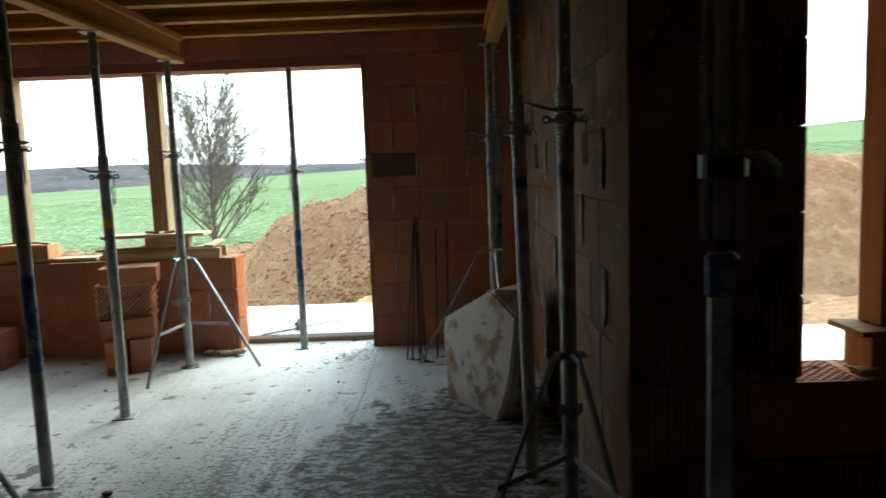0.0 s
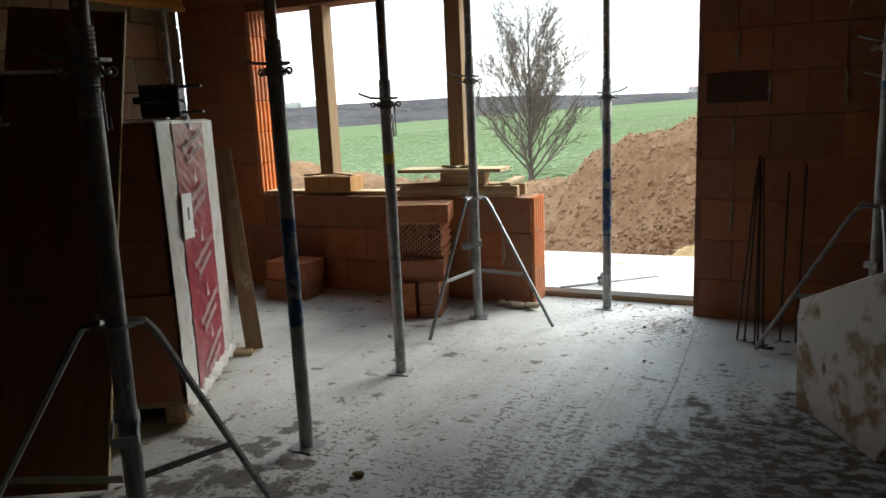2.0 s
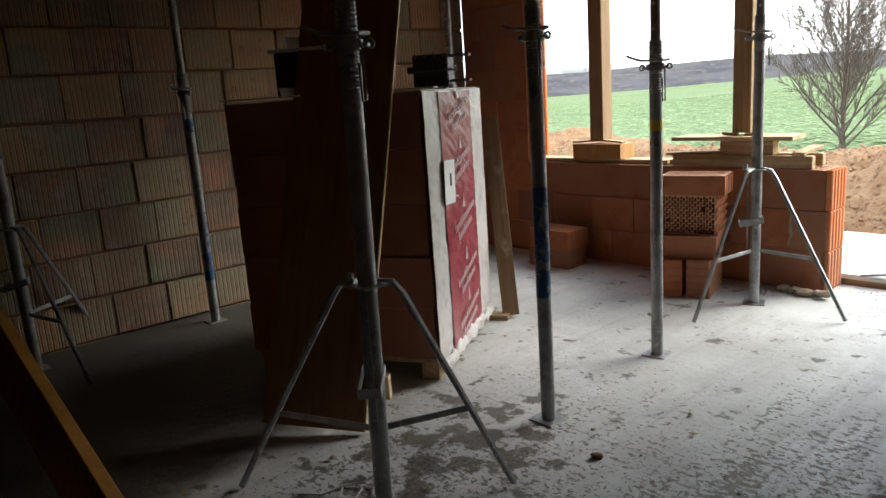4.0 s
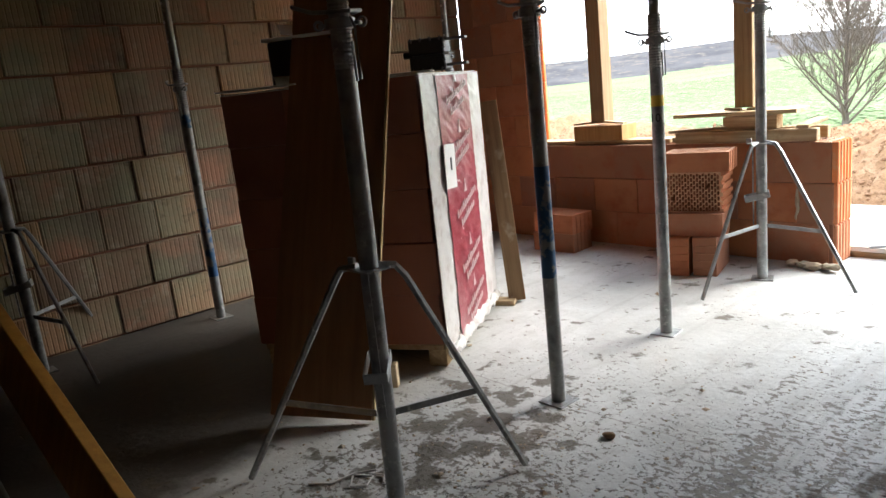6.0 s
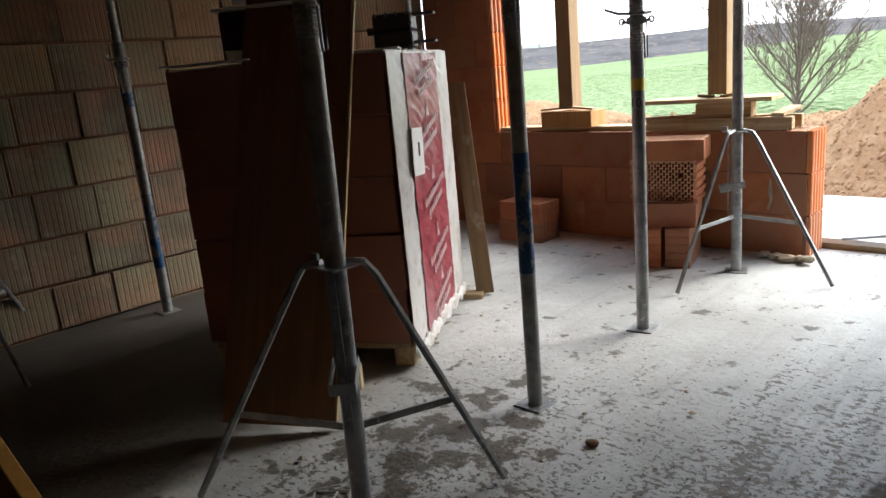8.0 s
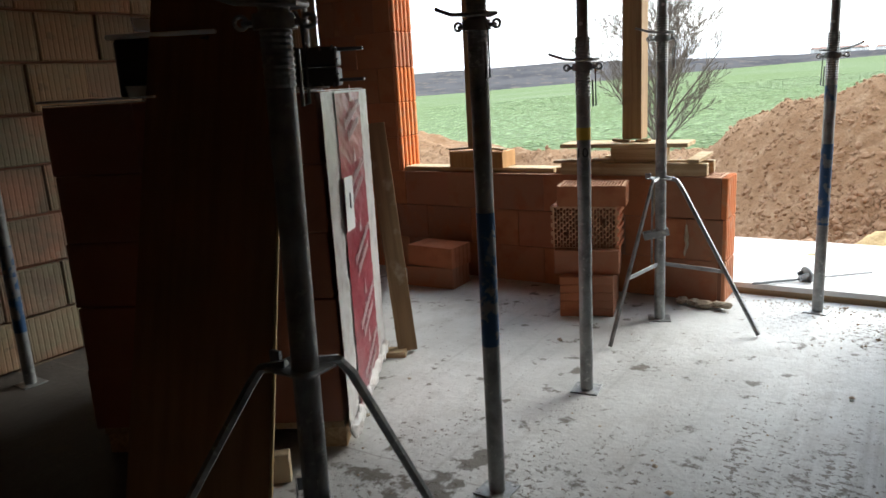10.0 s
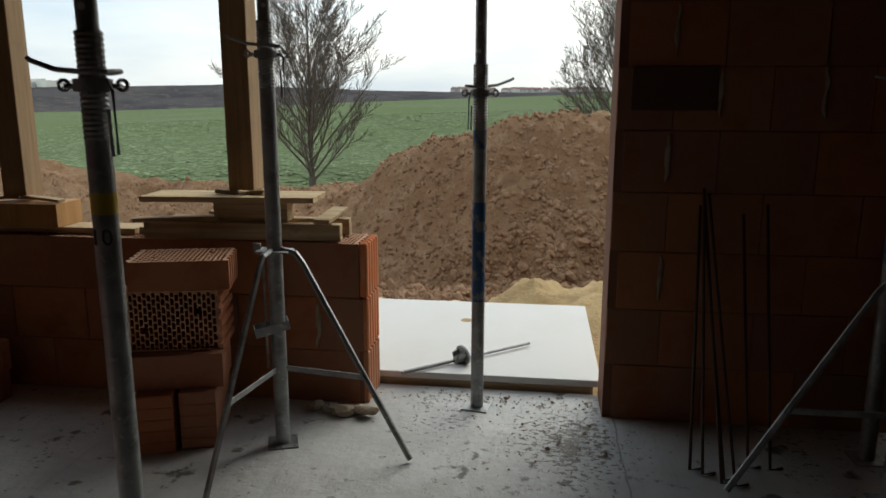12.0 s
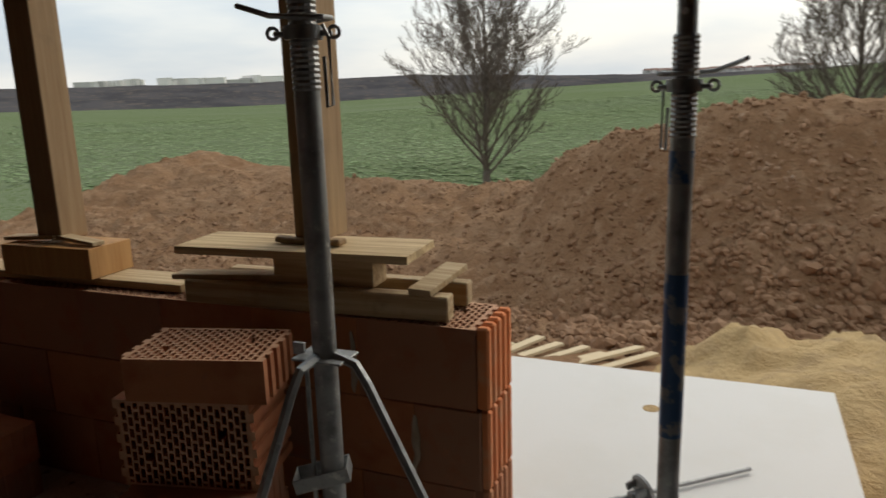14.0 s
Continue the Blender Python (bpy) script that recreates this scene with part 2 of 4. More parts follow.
FIELD = material("young_crop", (0.128, 0.162, 0.082), 1.0, spots=((0.05, 0.4, 0.65, (0.15, 0.18, 0.11), 5), (6.0, 0.5, 0.62, (0.10, 0.135, 0.055), 7), (20.0, 0.52, 0.66, (0.22, 0.26, 0.155), 4)), gloss=0.0)
WOODS = material("far_woods", (0.088, 0.083, 0.085), 1.0, spots=((0.03, 0.45, 0.6, (0.062, 0.060, 0.064), 7), (0.12, 0.52, 0.66, (0.125, 0.108, 0.095), 7)), gloss=0.0)
HOUSE = material("pale_render", (0.62, 0.60, 0.57), 0.9, vary=0.3)
BARK = material("bare_bark", (0.13, 0.105, 0.085), 0.9, bump=0.004)
# Pink grain and spots paint the film's hazy reflections into its red.
RED = material("red_film", (0.25, 0.018, 0.035), 0.32, grain=((5, 5, 34), (0.33, 0.085, 0.10)), spots=((3.5, 0.56, 0.74, (0.40, 0.19, 0.20), 5),), bump=0.004, bump_scale=30)
WHITE_FILM = material("clear_white_film", (0.62, 0.60, 0.58), 0.3, spots=((10, 0.5, 0.7, (0.42, 0.36, 0.33), 5),), bump=0.004, bump_scale=26)
PLASTERED = material("stained_white_board", (0.66, 0.64, 0.58), 0.8, spots=((3.6, 0.54, 0.61, (0.30, 0.21, 0.11), 6), (9, 0.6, 0.68, (0.2, 0.14, 0.08), 6), (1.8, 0.6, 0.75, (0.48, 0.42, 0.31), 5)), bump=0.003, bump_scale=20)
PANEL_PLY = material("brown_plywood", (0.25, 0.13, 0.06), 0.7, grain=((30, 30, 2), (0.19, 0.095, 0.042)), bump=0.001)
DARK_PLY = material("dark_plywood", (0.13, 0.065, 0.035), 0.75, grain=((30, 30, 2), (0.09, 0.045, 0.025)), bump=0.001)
# Pale colour painted in for sky showing through the props' drilled holes.
HOLE_SKY = material("sky_through_hole", (0.75, 0.78, 0.8), 0.4, bump=0.0001)
DARK_STEEL = material("dark_grey_plastic", (0.10, 0.10, 0.105), 0.5, bump=0.0004)
LEAF = material("crop_leaf", (0.18, 0.255, 0.115), 0.9, spots=((2.5, 0.45, 0.6, (0.27, 0.34, 0.18), 3),), gloss=0.1)
CLOD = material("soil_clod", (0.31, 0.188, 0.108), 1.0, spots=((5, 0.6, 0.7, (0.36, 0.26, 0.18), 4), (1.2, 0.4, 0.6, (0.24, 0.136, 0.074), 4)))
WORN = material("worn_board", (0.24, 0.155, 0.08), 0.9, grain=((40, 40, 2), (0.15, 0.09, 0.045)), spots=((7, 0.55, 0.7, (0.36, 0.30, 0.22), 4),), bump=0.001)
DARK_PATCH = material("dark_brown", (0.10, 0.055, 0.04), 0.95, bump=0.002)
WRAPPED = material("film_covered_clay", (0.33, 0.135, 0.085), 0.55, vary=0.08, bump=0.002, bump_scale=12, spots=((3, 0.5, 0.7, (0.27, 0.105, 0.07), 5),))
PALE = material("new_pale_wood", (0.62, 0.5, 0.32), 0.8, bump=0.0008)
ROOF = material("dull_roof", (0.22, 0.13, 0.10), 0.9)
WHITE_PRINT = material("white_print", (0.58, 0.46, 0.46), 0.5, bump=0.0002)
YELLOW_EDGE = material("yellow_edge_paint", (0.36, 0.26, 0.12), 0.6, bump=0.0003)
PANEL_LEAN, PANEL_HIGH = 20.0, 1.93
SHEEN = material("glossy_white_plastic", (0.78, 0.80, 0.80), 0.14, bump=0.0008, bump_scale=20, gloss=0.9)
LABEL = material("paper_label", (0.7, 0.7, 0.68), 0.7, bump=0.0003)


# ---- building blocks ----
def box(bm, sx, sy, sz, at=(0, 0, 0), turn=(0, 0, 0), bevel=0.0, m=None):
    """A box centred at a place, with its edges worn off."""
    made = bmesh.ops.create_cube(bm, size=1.0, matrix=(m or Matrix()) @ pose(*at, *turn) @ Matrix.Diagonal((sx, sy, sz, 1)))
    if bevel:
        edges = list({e for v in made["verts"] for e in v.link_edges})
        bmesh.ops.bevel(bm, geom=edges, offset=bevel, segments=1, affect="EDGES", profile=0.7)
    return bm


def tube(bm, a, b, r1, r2=None, sides=12, caps=True):
    a, b = Vector(a), Vector(b)
    way = b - a
    m = Matrix.Translation((a + b) / 2) @ way.to_track_quat("Z", "Y").to_matrix().to_4x4()
    bmesh.ops.create_cone(bm, cap_ends=caps, segments=sides, radius1=r1, radius2=r1 if r2 is None else r2, depth=way.length, matrix=m)
    return bm


def rod(bm, places, r, sides=8):
    """A bent rod through the places."""
    rings = []
    pts = [Vector(p) for p in places]
    for i, p in enumerate(pts):
        d = (pts[min(i + 1, len(pts) - 1)] - pts[max(i - 1, 0)]).normalized()
        q = d.to_track_quat("Z", "Y")
        rings.append([bm.verts.new(p + q @ Vector((r * math.cos(k * math.tau / sides), r * math.sin(k * math.tau / sides), 0))) for k in range(sides)])
    for a, b in zip(rings, rings[1:]):
        for k in range(sides):
            bm.faces.new((a[k], a[(k + 1) % sides], b[(k + 1) % sides], b[k]))
    bm.faces.new(rings[0][::-1])
    bm.faces.new(rings[-1])
    return bm


def mesh_of(bm, name, mat, smooth=False):
    me = bpy.data.meshes.new(name)
    bm.to_mesh(me)
    bm.free()
    me.materials.append(mat)
    if smooth:
        me.shade_smooth()
        me.set_sharp_from_angle(angle=radians(40))
    return me


def part(name, bm, mat, parent=None, label="", smooth=False, m=None):
    ob = new(name, bm if isinstance(bm, bpy.types.Mesh) else mesh_of(bm, name, mat, smooth))
    ob.parent = parent
    if m is not None:
        ob.matrix_basis = m
    return tagged(ob, label)


def thing(name, m, label, category, group=""):
    ob = new(name)
    ob.empty_display_size = 0.1
    ob.matrix_basis = m
    return tagged(ob, label, category, group)


def solid(name, mat, sx, sy, sz, at, turn=(0, 0, 0), bevel=0.0, kind="", label="", category="", group=""):
    ob = part(name, box(bmesh.new(), sx, sy, sz, bevel=bevel), mat, m=pose(*at, *turn))
    return tagged(ob, label, category, group, kind)


def boxof(lo, hi):
    return [(b - a) for a, b in zip(lo, hi)], [(a + b) / 2 for a, b in zip(lo, hi)]


def slab(name, mat, lo, hi, kind="structure", bevel=0.0, **more):
    size, mid = boxof(lo, hi)
    return solid(name, mat, *size, mid, kind=kind, bevel=bevel, **more)


# ---- the shell ----
COURSE, LONG, THICK = 0.25, 0.375, 0.25
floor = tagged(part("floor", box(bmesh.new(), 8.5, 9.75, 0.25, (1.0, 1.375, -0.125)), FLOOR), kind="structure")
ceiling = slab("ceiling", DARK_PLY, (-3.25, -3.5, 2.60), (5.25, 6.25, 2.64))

BLOCKS = []


def hollow_block(long=0.372, wide=0.25, high=0.238, ribs=5, mat=BRICK):
    """A fired block, one closed body, with columns of staggered holes through it and tongues on both ends."""
    web, hole = 0.0052, 0.0118
    xs = [-long / 2 - 0.012, -long / 2, -long / 2 + 0.011]
    n = int((long - 0.022) / (web + hole))
    gap = (long - 0.022 - (n - 1) * web) / n
    for k in range(n):
        xs += [xs[-1] + gap, xs[-1] + gap + web]
    xs[-1] = long / 2
    xs.append(long / 2 + 0.012)
    rows = 30
    ys = [-wide / 2 + wide * j / rows for j in range(rows + 1)]
    cols = len(xs) - 1

    def filled(i, j):
        if not (0 <= i < cols and 0 <= j < rows):
            return False
        if i in (0, cols - 1):
            return (j * ribs * 2 // rows) % 2 == (0 if i else 1)
        if i in (1, cols - 2) or j in (0, rows - 1):
            return True
        if any(abs((xs[i] + xs[i + 1]) / 2 - s_ * long * 0.28) < 0.013 and abs((ys[j] + ys[j + 1]) / 2 - s_ * 0.035) < 0.012 for s_ in (-1, 1)):
            return False
        return i % 2 == 1 or (j + ((i // 2) % 2) * 2) % 4 == 0
    verts, faces, seen = [], [], {}

    def v(i, j, top):
        if (i, j, top) not in seen:
            seen[i, j, top] = len(verts)
            verts.append((xs[i], ys[j], high / 2 if top else -high / 2))
        return seen[i, j, top]
    for i in range(cols):
        for j in range(rows):
            if not filled(i, j):
                continue
            faces.append((v(i, j, 1), v(i + 1, j, 1), v(i + 1, j + 1, 1), v(i, j + 1, 1)))
            faces.append((v(i, j + 1, 0), v(i + 1, j + 1, 0), v(i + 1, j, 0), v(i, j, 0)))
            for di, dj, a, b in ((-1, 0, (i, j + 1), (i, j)), (1, 0, (i + 1, j), (i + 1, j + 1)), (0, -1, (i, j), (i + 1, j)), (0, 1, (i + 1, j + 1), (i, j + 1))):
                if not filled(i + di, j + dj):
                    faces.append((v(*a, 0), v(*b, 0), v(*b, 1), v(*a, 1)))
    me = bpy.data.meshes.new("clay_block")
    me.from_pydata(verts, [], faces)
    me.materials.append(mat)
    me.materials.append(CUT)
    for f in me.polygons:
        f.material_index = 1 if abs(f.normal.z) > 0.5 else 0
    return me


def ribbed_end(side, high, mat):
    """A row of upright ribs on a block's end; side -1 or 1."""
    bm = bmesh.new()
    for k in range(5):
        box(bm, 0.040, 0.031, high - 0.0015, (side * 0.004, (k + 0.5) / 5 * (THICK - 0.01) - THICK / 2 + 0.005, 0), bevel=0.007)
    return bm


def block_mesh(length, high, mat, cache={}):
    key = (round(length, 3), round(high, 3), mat.name)
    if key not in cache:
        cache[key] = mesh_of(box(bmesh.new(), key[0] - (0.006 if mat is BRICK_OLD else 0.003), THICK, key[1] - (0.013 if mat is BRICK_OLD else 0.0035), bevel=0.006 if mat is BRICK_OLD else 0.0022), "block", mat)
    return cache[key]


def hollow_mesh(length, cache={}):
    key = round(length, 2)
    if key not in cache:
        cache[key] = hollow_block(long=key - 0.016, high=0.244, ribs=5)
    return cache[key]


RIBS = {}


def block_wall(name, origin, turn, length, holes, mat, joint, high=2.6, start=0.0, COURSE=0.25, LONG=0.375, bed=0.0, shift=None):
    """A wall of blocks from origin along its own x; its room side is y = 0 and it is as thick as a block. holes: (x0, x1, z0, z1)."""
    m = pose(*origin, 0, 0, turn)
    core = bmesh.new()
    xs = sorted({0, length, *[h[0] for h in holes], *[h[1] for h in holes]})
    for a, b in zip(xs, xs[1:]):
        cuts = sorted((h[2], h[3]) for h in holes if h[0] < (a + b) / 2 < h[1])
        z = 0
        for lo, hi in [*cuts, (high, high)]:
            top = lo - COURSE if lo < high and lo > 0.3 else lo
            if top - z > 0.02:
                box(core, b - a, THICK - (0.05 if mat is BRICK_OLD else 0.014), top - z, ((a + b) / 2, THICK / 2, (top + z) / 2))
            z = hi
    wall = tagged(part(name, core, joint, m=m), kind="structure")
    row, z = 0, bed
    while z < high - 0.02:
        top = min(z + COURSE, high)
        middle = (z + top) / 2
        x = -start - ((LONG / 2 if shift is None else shift) if row % 2 else 0)
        free = [(0.0, length)]
        for h in holes:
            if h[2] < middle < h[3]:
                free = [s for a, b in free for s in ((a, min(b, h[0])), (max(a, h[1]), b)) if s[1] - s[0] > 0.02]
                for side, at in ((1, h[0]), (-1, h[1])):
                    if at != 4.07 and 0.05 < at < length - 0.05 and not any(g is not h and g[0] <= at <= g[1] and g[2] < middle < g[3] for g in holes):
                        key = (side, round(top - z, 3))
                        if key not in RIBS:
                            RIBS[key] = mesh_of(ribbed_end(side, top - z, mat), "ribbed_end", RIB)
                        BLOCKS.append((wall, RIBS[key], pose(at, THICK / 2, middle)))
        while x < length:
            for a, b in free:
                lo, hi = max(x, a), min(x + LONG, b)
                if hi - lo > 0.04:
                    open_top = any(h[0] <= (lo + hi) / 2 <= h[1] and abs(h[2] - top) < 0.02 and h[2] > 0.3 for h in holes)
                    mesh = hollow_mesh(hi - lo) if open_top else block_mesh(hi - lo, top - z, mat)
                    old = mat is BRICK_OLD
                    BLOCKS.append((wall, mesh, pose((lo + hi) / 2 + random.uniform(-0.001, 0.001), THICK / 2 + random.uniform(-1, 1) * (0.011 if old else 0.003), middle + random.uniform(-1, 1) * (0.003 if old else 0), 0, random.uniform(-0.6, 0.6) if old else 0, random.uniform(-0.9, 0.9) if old else 0)))
            x += LONG
        z, row = top, row + 1
    return wall


DOOR, SILL, HEAD = (0.0, 1.07), 0.75, 2.18
block_wall("wall_north", (-3.0, 6.0, 0), 0, 5.26, [(0.69, 3.0, SILL, HEAD), (3.0, 4.07, 0, HEAD)], BRICK, DARK_JOINT, start=0.02)
block_wall("wall_west", (-3.0, -3.5, 0), 90, 9.5, [], BRICK_OLD, DARK_JOINT, start=0.128, COURSE=0.265, LONG=0.335, bed=-0.258, shift=0.242)
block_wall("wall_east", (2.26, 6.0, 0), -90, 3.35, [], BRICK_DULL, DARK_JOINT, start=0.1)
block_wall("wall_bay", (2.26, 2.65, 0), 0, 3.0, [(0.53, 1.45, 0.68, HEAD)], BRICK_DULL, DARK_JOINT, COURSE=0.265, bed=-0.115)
# Unseen walls added to close the room, coloured dark to cut bounced light.
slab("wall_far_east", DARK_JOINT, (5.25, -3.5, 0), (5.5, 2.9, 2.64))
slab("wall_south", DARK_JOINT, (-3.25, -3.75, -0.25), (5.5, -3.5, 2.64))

# squeezed-out mortar in the upright joints
rnd = random.Random(4)
for x, z in ((1.28, 0.64), (1.28, 1.14), (1.47, 1.40), (1.29, 1.64), (1.47, 1.88), (1.86, 1.40), (1.86, 1.88), (-0.205, 0.37), (-0.40, 0.61)):
    bm = bmesh.new()
    q = bmesh.ops.create_icosphere(bm, subdivisions=3, radius=1, matrix=pose(x, 5.994, z) @ Matrix.Diagonal((0.011, 0.010, 0.10, 1)))
    for v in q["verts"]:
        v.co.x += 0.012 * noise.noise(v.co * 22)
        v.co.y += 0.004 * noise.noise(v.co * 40)
    tagged(part("mortar_smear", bm, MORTAR, smooth=True), "grey mortar squeezed out of an upright joint", "mortar", "mortar smears")
for y, z in ((2.98, 0.9), (3.0, 1.4), (3.05, 0.4), (3.4, 1.15), (3.75, 0.65), (3.75, 1.6), (4.2, 0.9), (4.5, 1.4), (4.9, 1.1), (5.2, 1.7)):
    bm = bmesh.new()
    q = bmesh.ops.create_icosphere(bm, subdivisions=3, radius=1, matrix=pose(2.254, y, z) @ Matrix.Diagonal((0.010, 0.022, 0.115, 1)))
    for v in q["verts"]:
        v.co.y += 0.02 * noise.noise(v.co * 18)
    tagged(part("mortar_smear", bm, MORTAR, smooth=True), "grey mortar squeezed out of an upright joint", "mortar", "mortar smears")


# ---- formwork over the room ----
def girder(x, y0, y1, z, along="y", label="", group=""):
    """A yellow timber I-beam, 20 cm high."""
    length = y1 - y0
    m = pose(x, (y0 + y1) / 2, z) if along == "y" else pose((y0 + y1) / 2, x, z, 0, 0, 90)
    g = thing("formwork_girder", m, label, "beam", group)
    part("bottom_flange", box(bmesh.new(), 0.08, length, 0.04, (0, 0, 0.02), bevel=0.004), FORM, g)
    part("top_flange", box(bmesh.new(), 0.08, length, 0.04, (0, 0, 0.18), bevel=0.004), FORM, g)
    part("web", box(bmesh.new(), 0.027, length - 0.01, 0.12, (0, 0, 0.10)), FORM, g)
    return g


for x in (-2.73, -0.22, 2.03):
    girder(x, 2.3, 5.78, 2.20, label="yellow timber girder carried by steel props", group="main girders")
    girder(x + 0.09, -2.6, 2.7, 2.20, label="yellow timber girder carried by steel props", group="main girders")
for i in range(17):
    y = 5.86 - i * 0.5
    girder(y, -2.98, 2.18 if y > 2.6 else 5.2, 2.40, "x", "yellow timber cross girder under the ceiling boards", "cross girders")


# ---- props ----
def prop(x, y, height=2.20, nut=1.40, turn=0, lean=0.0, low=0.0, marks="", band=True, label="grey galvanised steel prop with a threaded collar and base plate"):
    p = thing("steel_prop", pose(x, y, 0, 0, lean, 0) @ pose(0, 0, 0, 0, 0, turn), label, "construction prop", "steel props")
    bm = box(bmesh.new(), 0.12, 0.12, 0.006, (0, 0, 0.003), bevel=0.0015)
    for sx in (-1, 1):
        for sy in (-1, 1):
            tube(bm, (sx * 0.045, sy * 0.045, 0.0055), (sx * 0.045, sy * 0.045, 0.0075), 0.006, sides=8)
    part("base_plate", bm, STEEL, p)
    part("outer_tube", tube(bmesh.new(), (0, 0, 0.006), (0, 0, nut - 0.12), 0.029, sides=16), STEEL, p, smooth=True)
    bm = bmesh.new()
    for i in range(20):
        z = nut - 0.12 + i * 0.012
        tube(bm, (0, 0, z), (0, 0, z + 0.006), 0.029, 0.0315, sides=14)
        tube(bm, (0, 0, z + 0.006), (0, 0, z + 0.012), 0.0315, 0.029, sides=14)
    part("thread", bm, STEEL, p)
    bm = bmesh.new()
    tube(bm, (0, 0, nut - 0.012), (0, 0, nut + 0.016), 0.042, sides=16)
    for s in (-1, 1):
        box(bm, 0.03, 0.024, 0.012, (s * 0.048, 0, nut), bevel=0.003)
        ring = [(s * 0.066 + 0.012 * math.cos(a), 0, nut + 0.002 + 0.012 * math.sin(a)) for a in [k * math.tau / 10 for k in range(11)]]
        rod(bm, ring, 0.0045, 6)
    part("collar_nut", bm, STEEL, p, smooth=True)
    arc = [(-0.03, 0.035, nut + 0.03), (0.03, 0.035, nut + 0.03), (0.06, 0.01, nut + 0.032), (0.05, -0.04, nut + 0.03), (0, -0.055, nut + 0.03), (-0.06, -0.045, nut + 0.035), (-0.12, -0.03, nut + 0.055), (-0.135, -0.01, nut + 0.06)]
    bm = rod(bmesh.new(), arc, 0.006)
    part("pin", bm, STEEL, p, smooth=True)
    part("pin_handle", rod(bmesh.new(), [(0.05, -0.04, nut + 0.015), (0.062, -0.045, nut - 0.01), (0.064, -0.045, nut - 0.15), (0.052, -0.045, nut - 0.155), (0.05, -0.045, nut - 0.05)], 0.004, 6), STEEL, p, smooth=True)
    part("inner_tube", tube(bmesh.new(), (0, 0, nut + 0.12), (0, 0, height - 0.006), 0.0235, sides=16), STEEL, p, smooth=True)
    n = int((height - nut - 0.2) / 0.11)
    for i in range(n):
        z = nut + 0.17 + i * 0.11
        part("pin_hole", tube(bmesh.new(), (0, -0.0245, z), (0, 0.0245, z), 0.0085, sides=10), HOLE_SKY, p)
    part("head_plate", box(bmesh.new(), 0.12, 0.12, 0.006, (0, 0, height - 0.003), bevel=0.0015), STEEL, p)
    if band:
        part("blue_band", tube(bmesh.new(), (0, 0, nut - 0.23), (0, 0, nut - 0.15), 0.0298, sides=16, caps=False), BLUE, p, "worn blue paint band", smooth=True)
    if low:
        part("blue_paint", tube(bmesh.new(), (0, 0, low - 0.22), (0, 0, low + 0.22), 0.0296, sides=16, caps=False), BLUE, p, "long worn blue paint patch", smooth=True)
    if marks:
        part("yellow_band", tube(bmesh.new(), (0, 0, nut - 0.29), (0, 0, nut - 0.24), 0.0297, sides=16, caps=False), YELLOW, p, "yellow paint band", smooth=True)
        curve = bpy.data.curves.new("marking", "FONT")
        curve.body, curve.size, curve.align_x = marks, 0.055, "CENTER"
        curve.extrude = 0.0006
        text = new("marking", curve)
        bpy.context.view_layer.update()
        me = bpy.data.meshes.new_from_object(text.evaluated_get(bpy.context.evaluated_depsgraph_get()))
        bpy.data.objects.remove(text)
        me.materials.clear()
        me.materials.append(BLACK)
        part("marking", me, None, p, m=pose(0.0, -0.0305, nut - 0.36, 90, 0, 0))
    return p


def tripod(x, y, feet, collar=0.80, reach=0.54, bar=None, label="folding galvanised steel tripod clamped round a prop"):
    """Legs stand at the angles in feet (degrees from x, counter-clockwise)."""
    t = thing("prop_tripod", pose(x, y, 0), label, "tripod stand", "prop tripods")
    bm = bmesh.new()
    box(bm, 0.13, 0.09, 0.006, (0, 0, collar), bevel=0.001)
    box(bm, 0.03, 0.01, 0.03, (-0.07, 0.0, collar + 0.012), bevel=0.001)
    part("collar", bm, STEEL, t)
    for a in feet:
        a, reach = a if isinstance(a, tuple) else (a, reach)
        c, s = math.cos(radians(a)), math.sin(radians(a))
        bm = rod(bmesh.new(), [(c * 0.03, s * 0.03, collar + 0.006), (c * 0.09, s * 0.09, collar - 0.005), (c * 0.12, s * 0.12, collar - 0.045), (c * reach, s * reach, 0.012)], 0.012, 6)
        part("leg", bm, STEEL, t)
        q = 0.12 + (reach - 0.12) * 0.60
        part("strut", box(bmesh.new(), q - 0.03, 0.006, 0.022, ((q + 0.03) / 2, 0, 0.325), bevel=0.001), STEEL, t, m=pose(0, 0, 0, 0, 0, a))
    feet = [a[0] if isinstance(a, tuple) else a for a in feet]
    c = math.degrees(math.atan2(sum(math.sin(radians(a)) for a in feet), sum(math.cos(radians(a)) for a in feet))) + 180
    c = c if bar is None else bar
    part("slide_bar", box(bmesh.new(), 0.008, 0.022, 0.47, (0.045, 0, collar - 0.235)), STEEL, t, m=pose(0, 0, 0, 0, 0, c))
    bm = bmesh.new()
    for sx, sy, px, py in ((0.135, 0.004, 0.025, -0.035), (0.135, 0.004, 0.025, 0.035), (0.004, 0.066, 0.0905, 0), (0.004, 0.066, -0.0405, 0)):
        box(bm, sx, sy, 0.036, (px, py, 0), bevel=0.0008)
    part("clasp", bm, STEEL, t, m=pose(0, 0, 0.50, 0, 0, c) @ pose(0, 0, 0, 0, 12, 0))
    return t


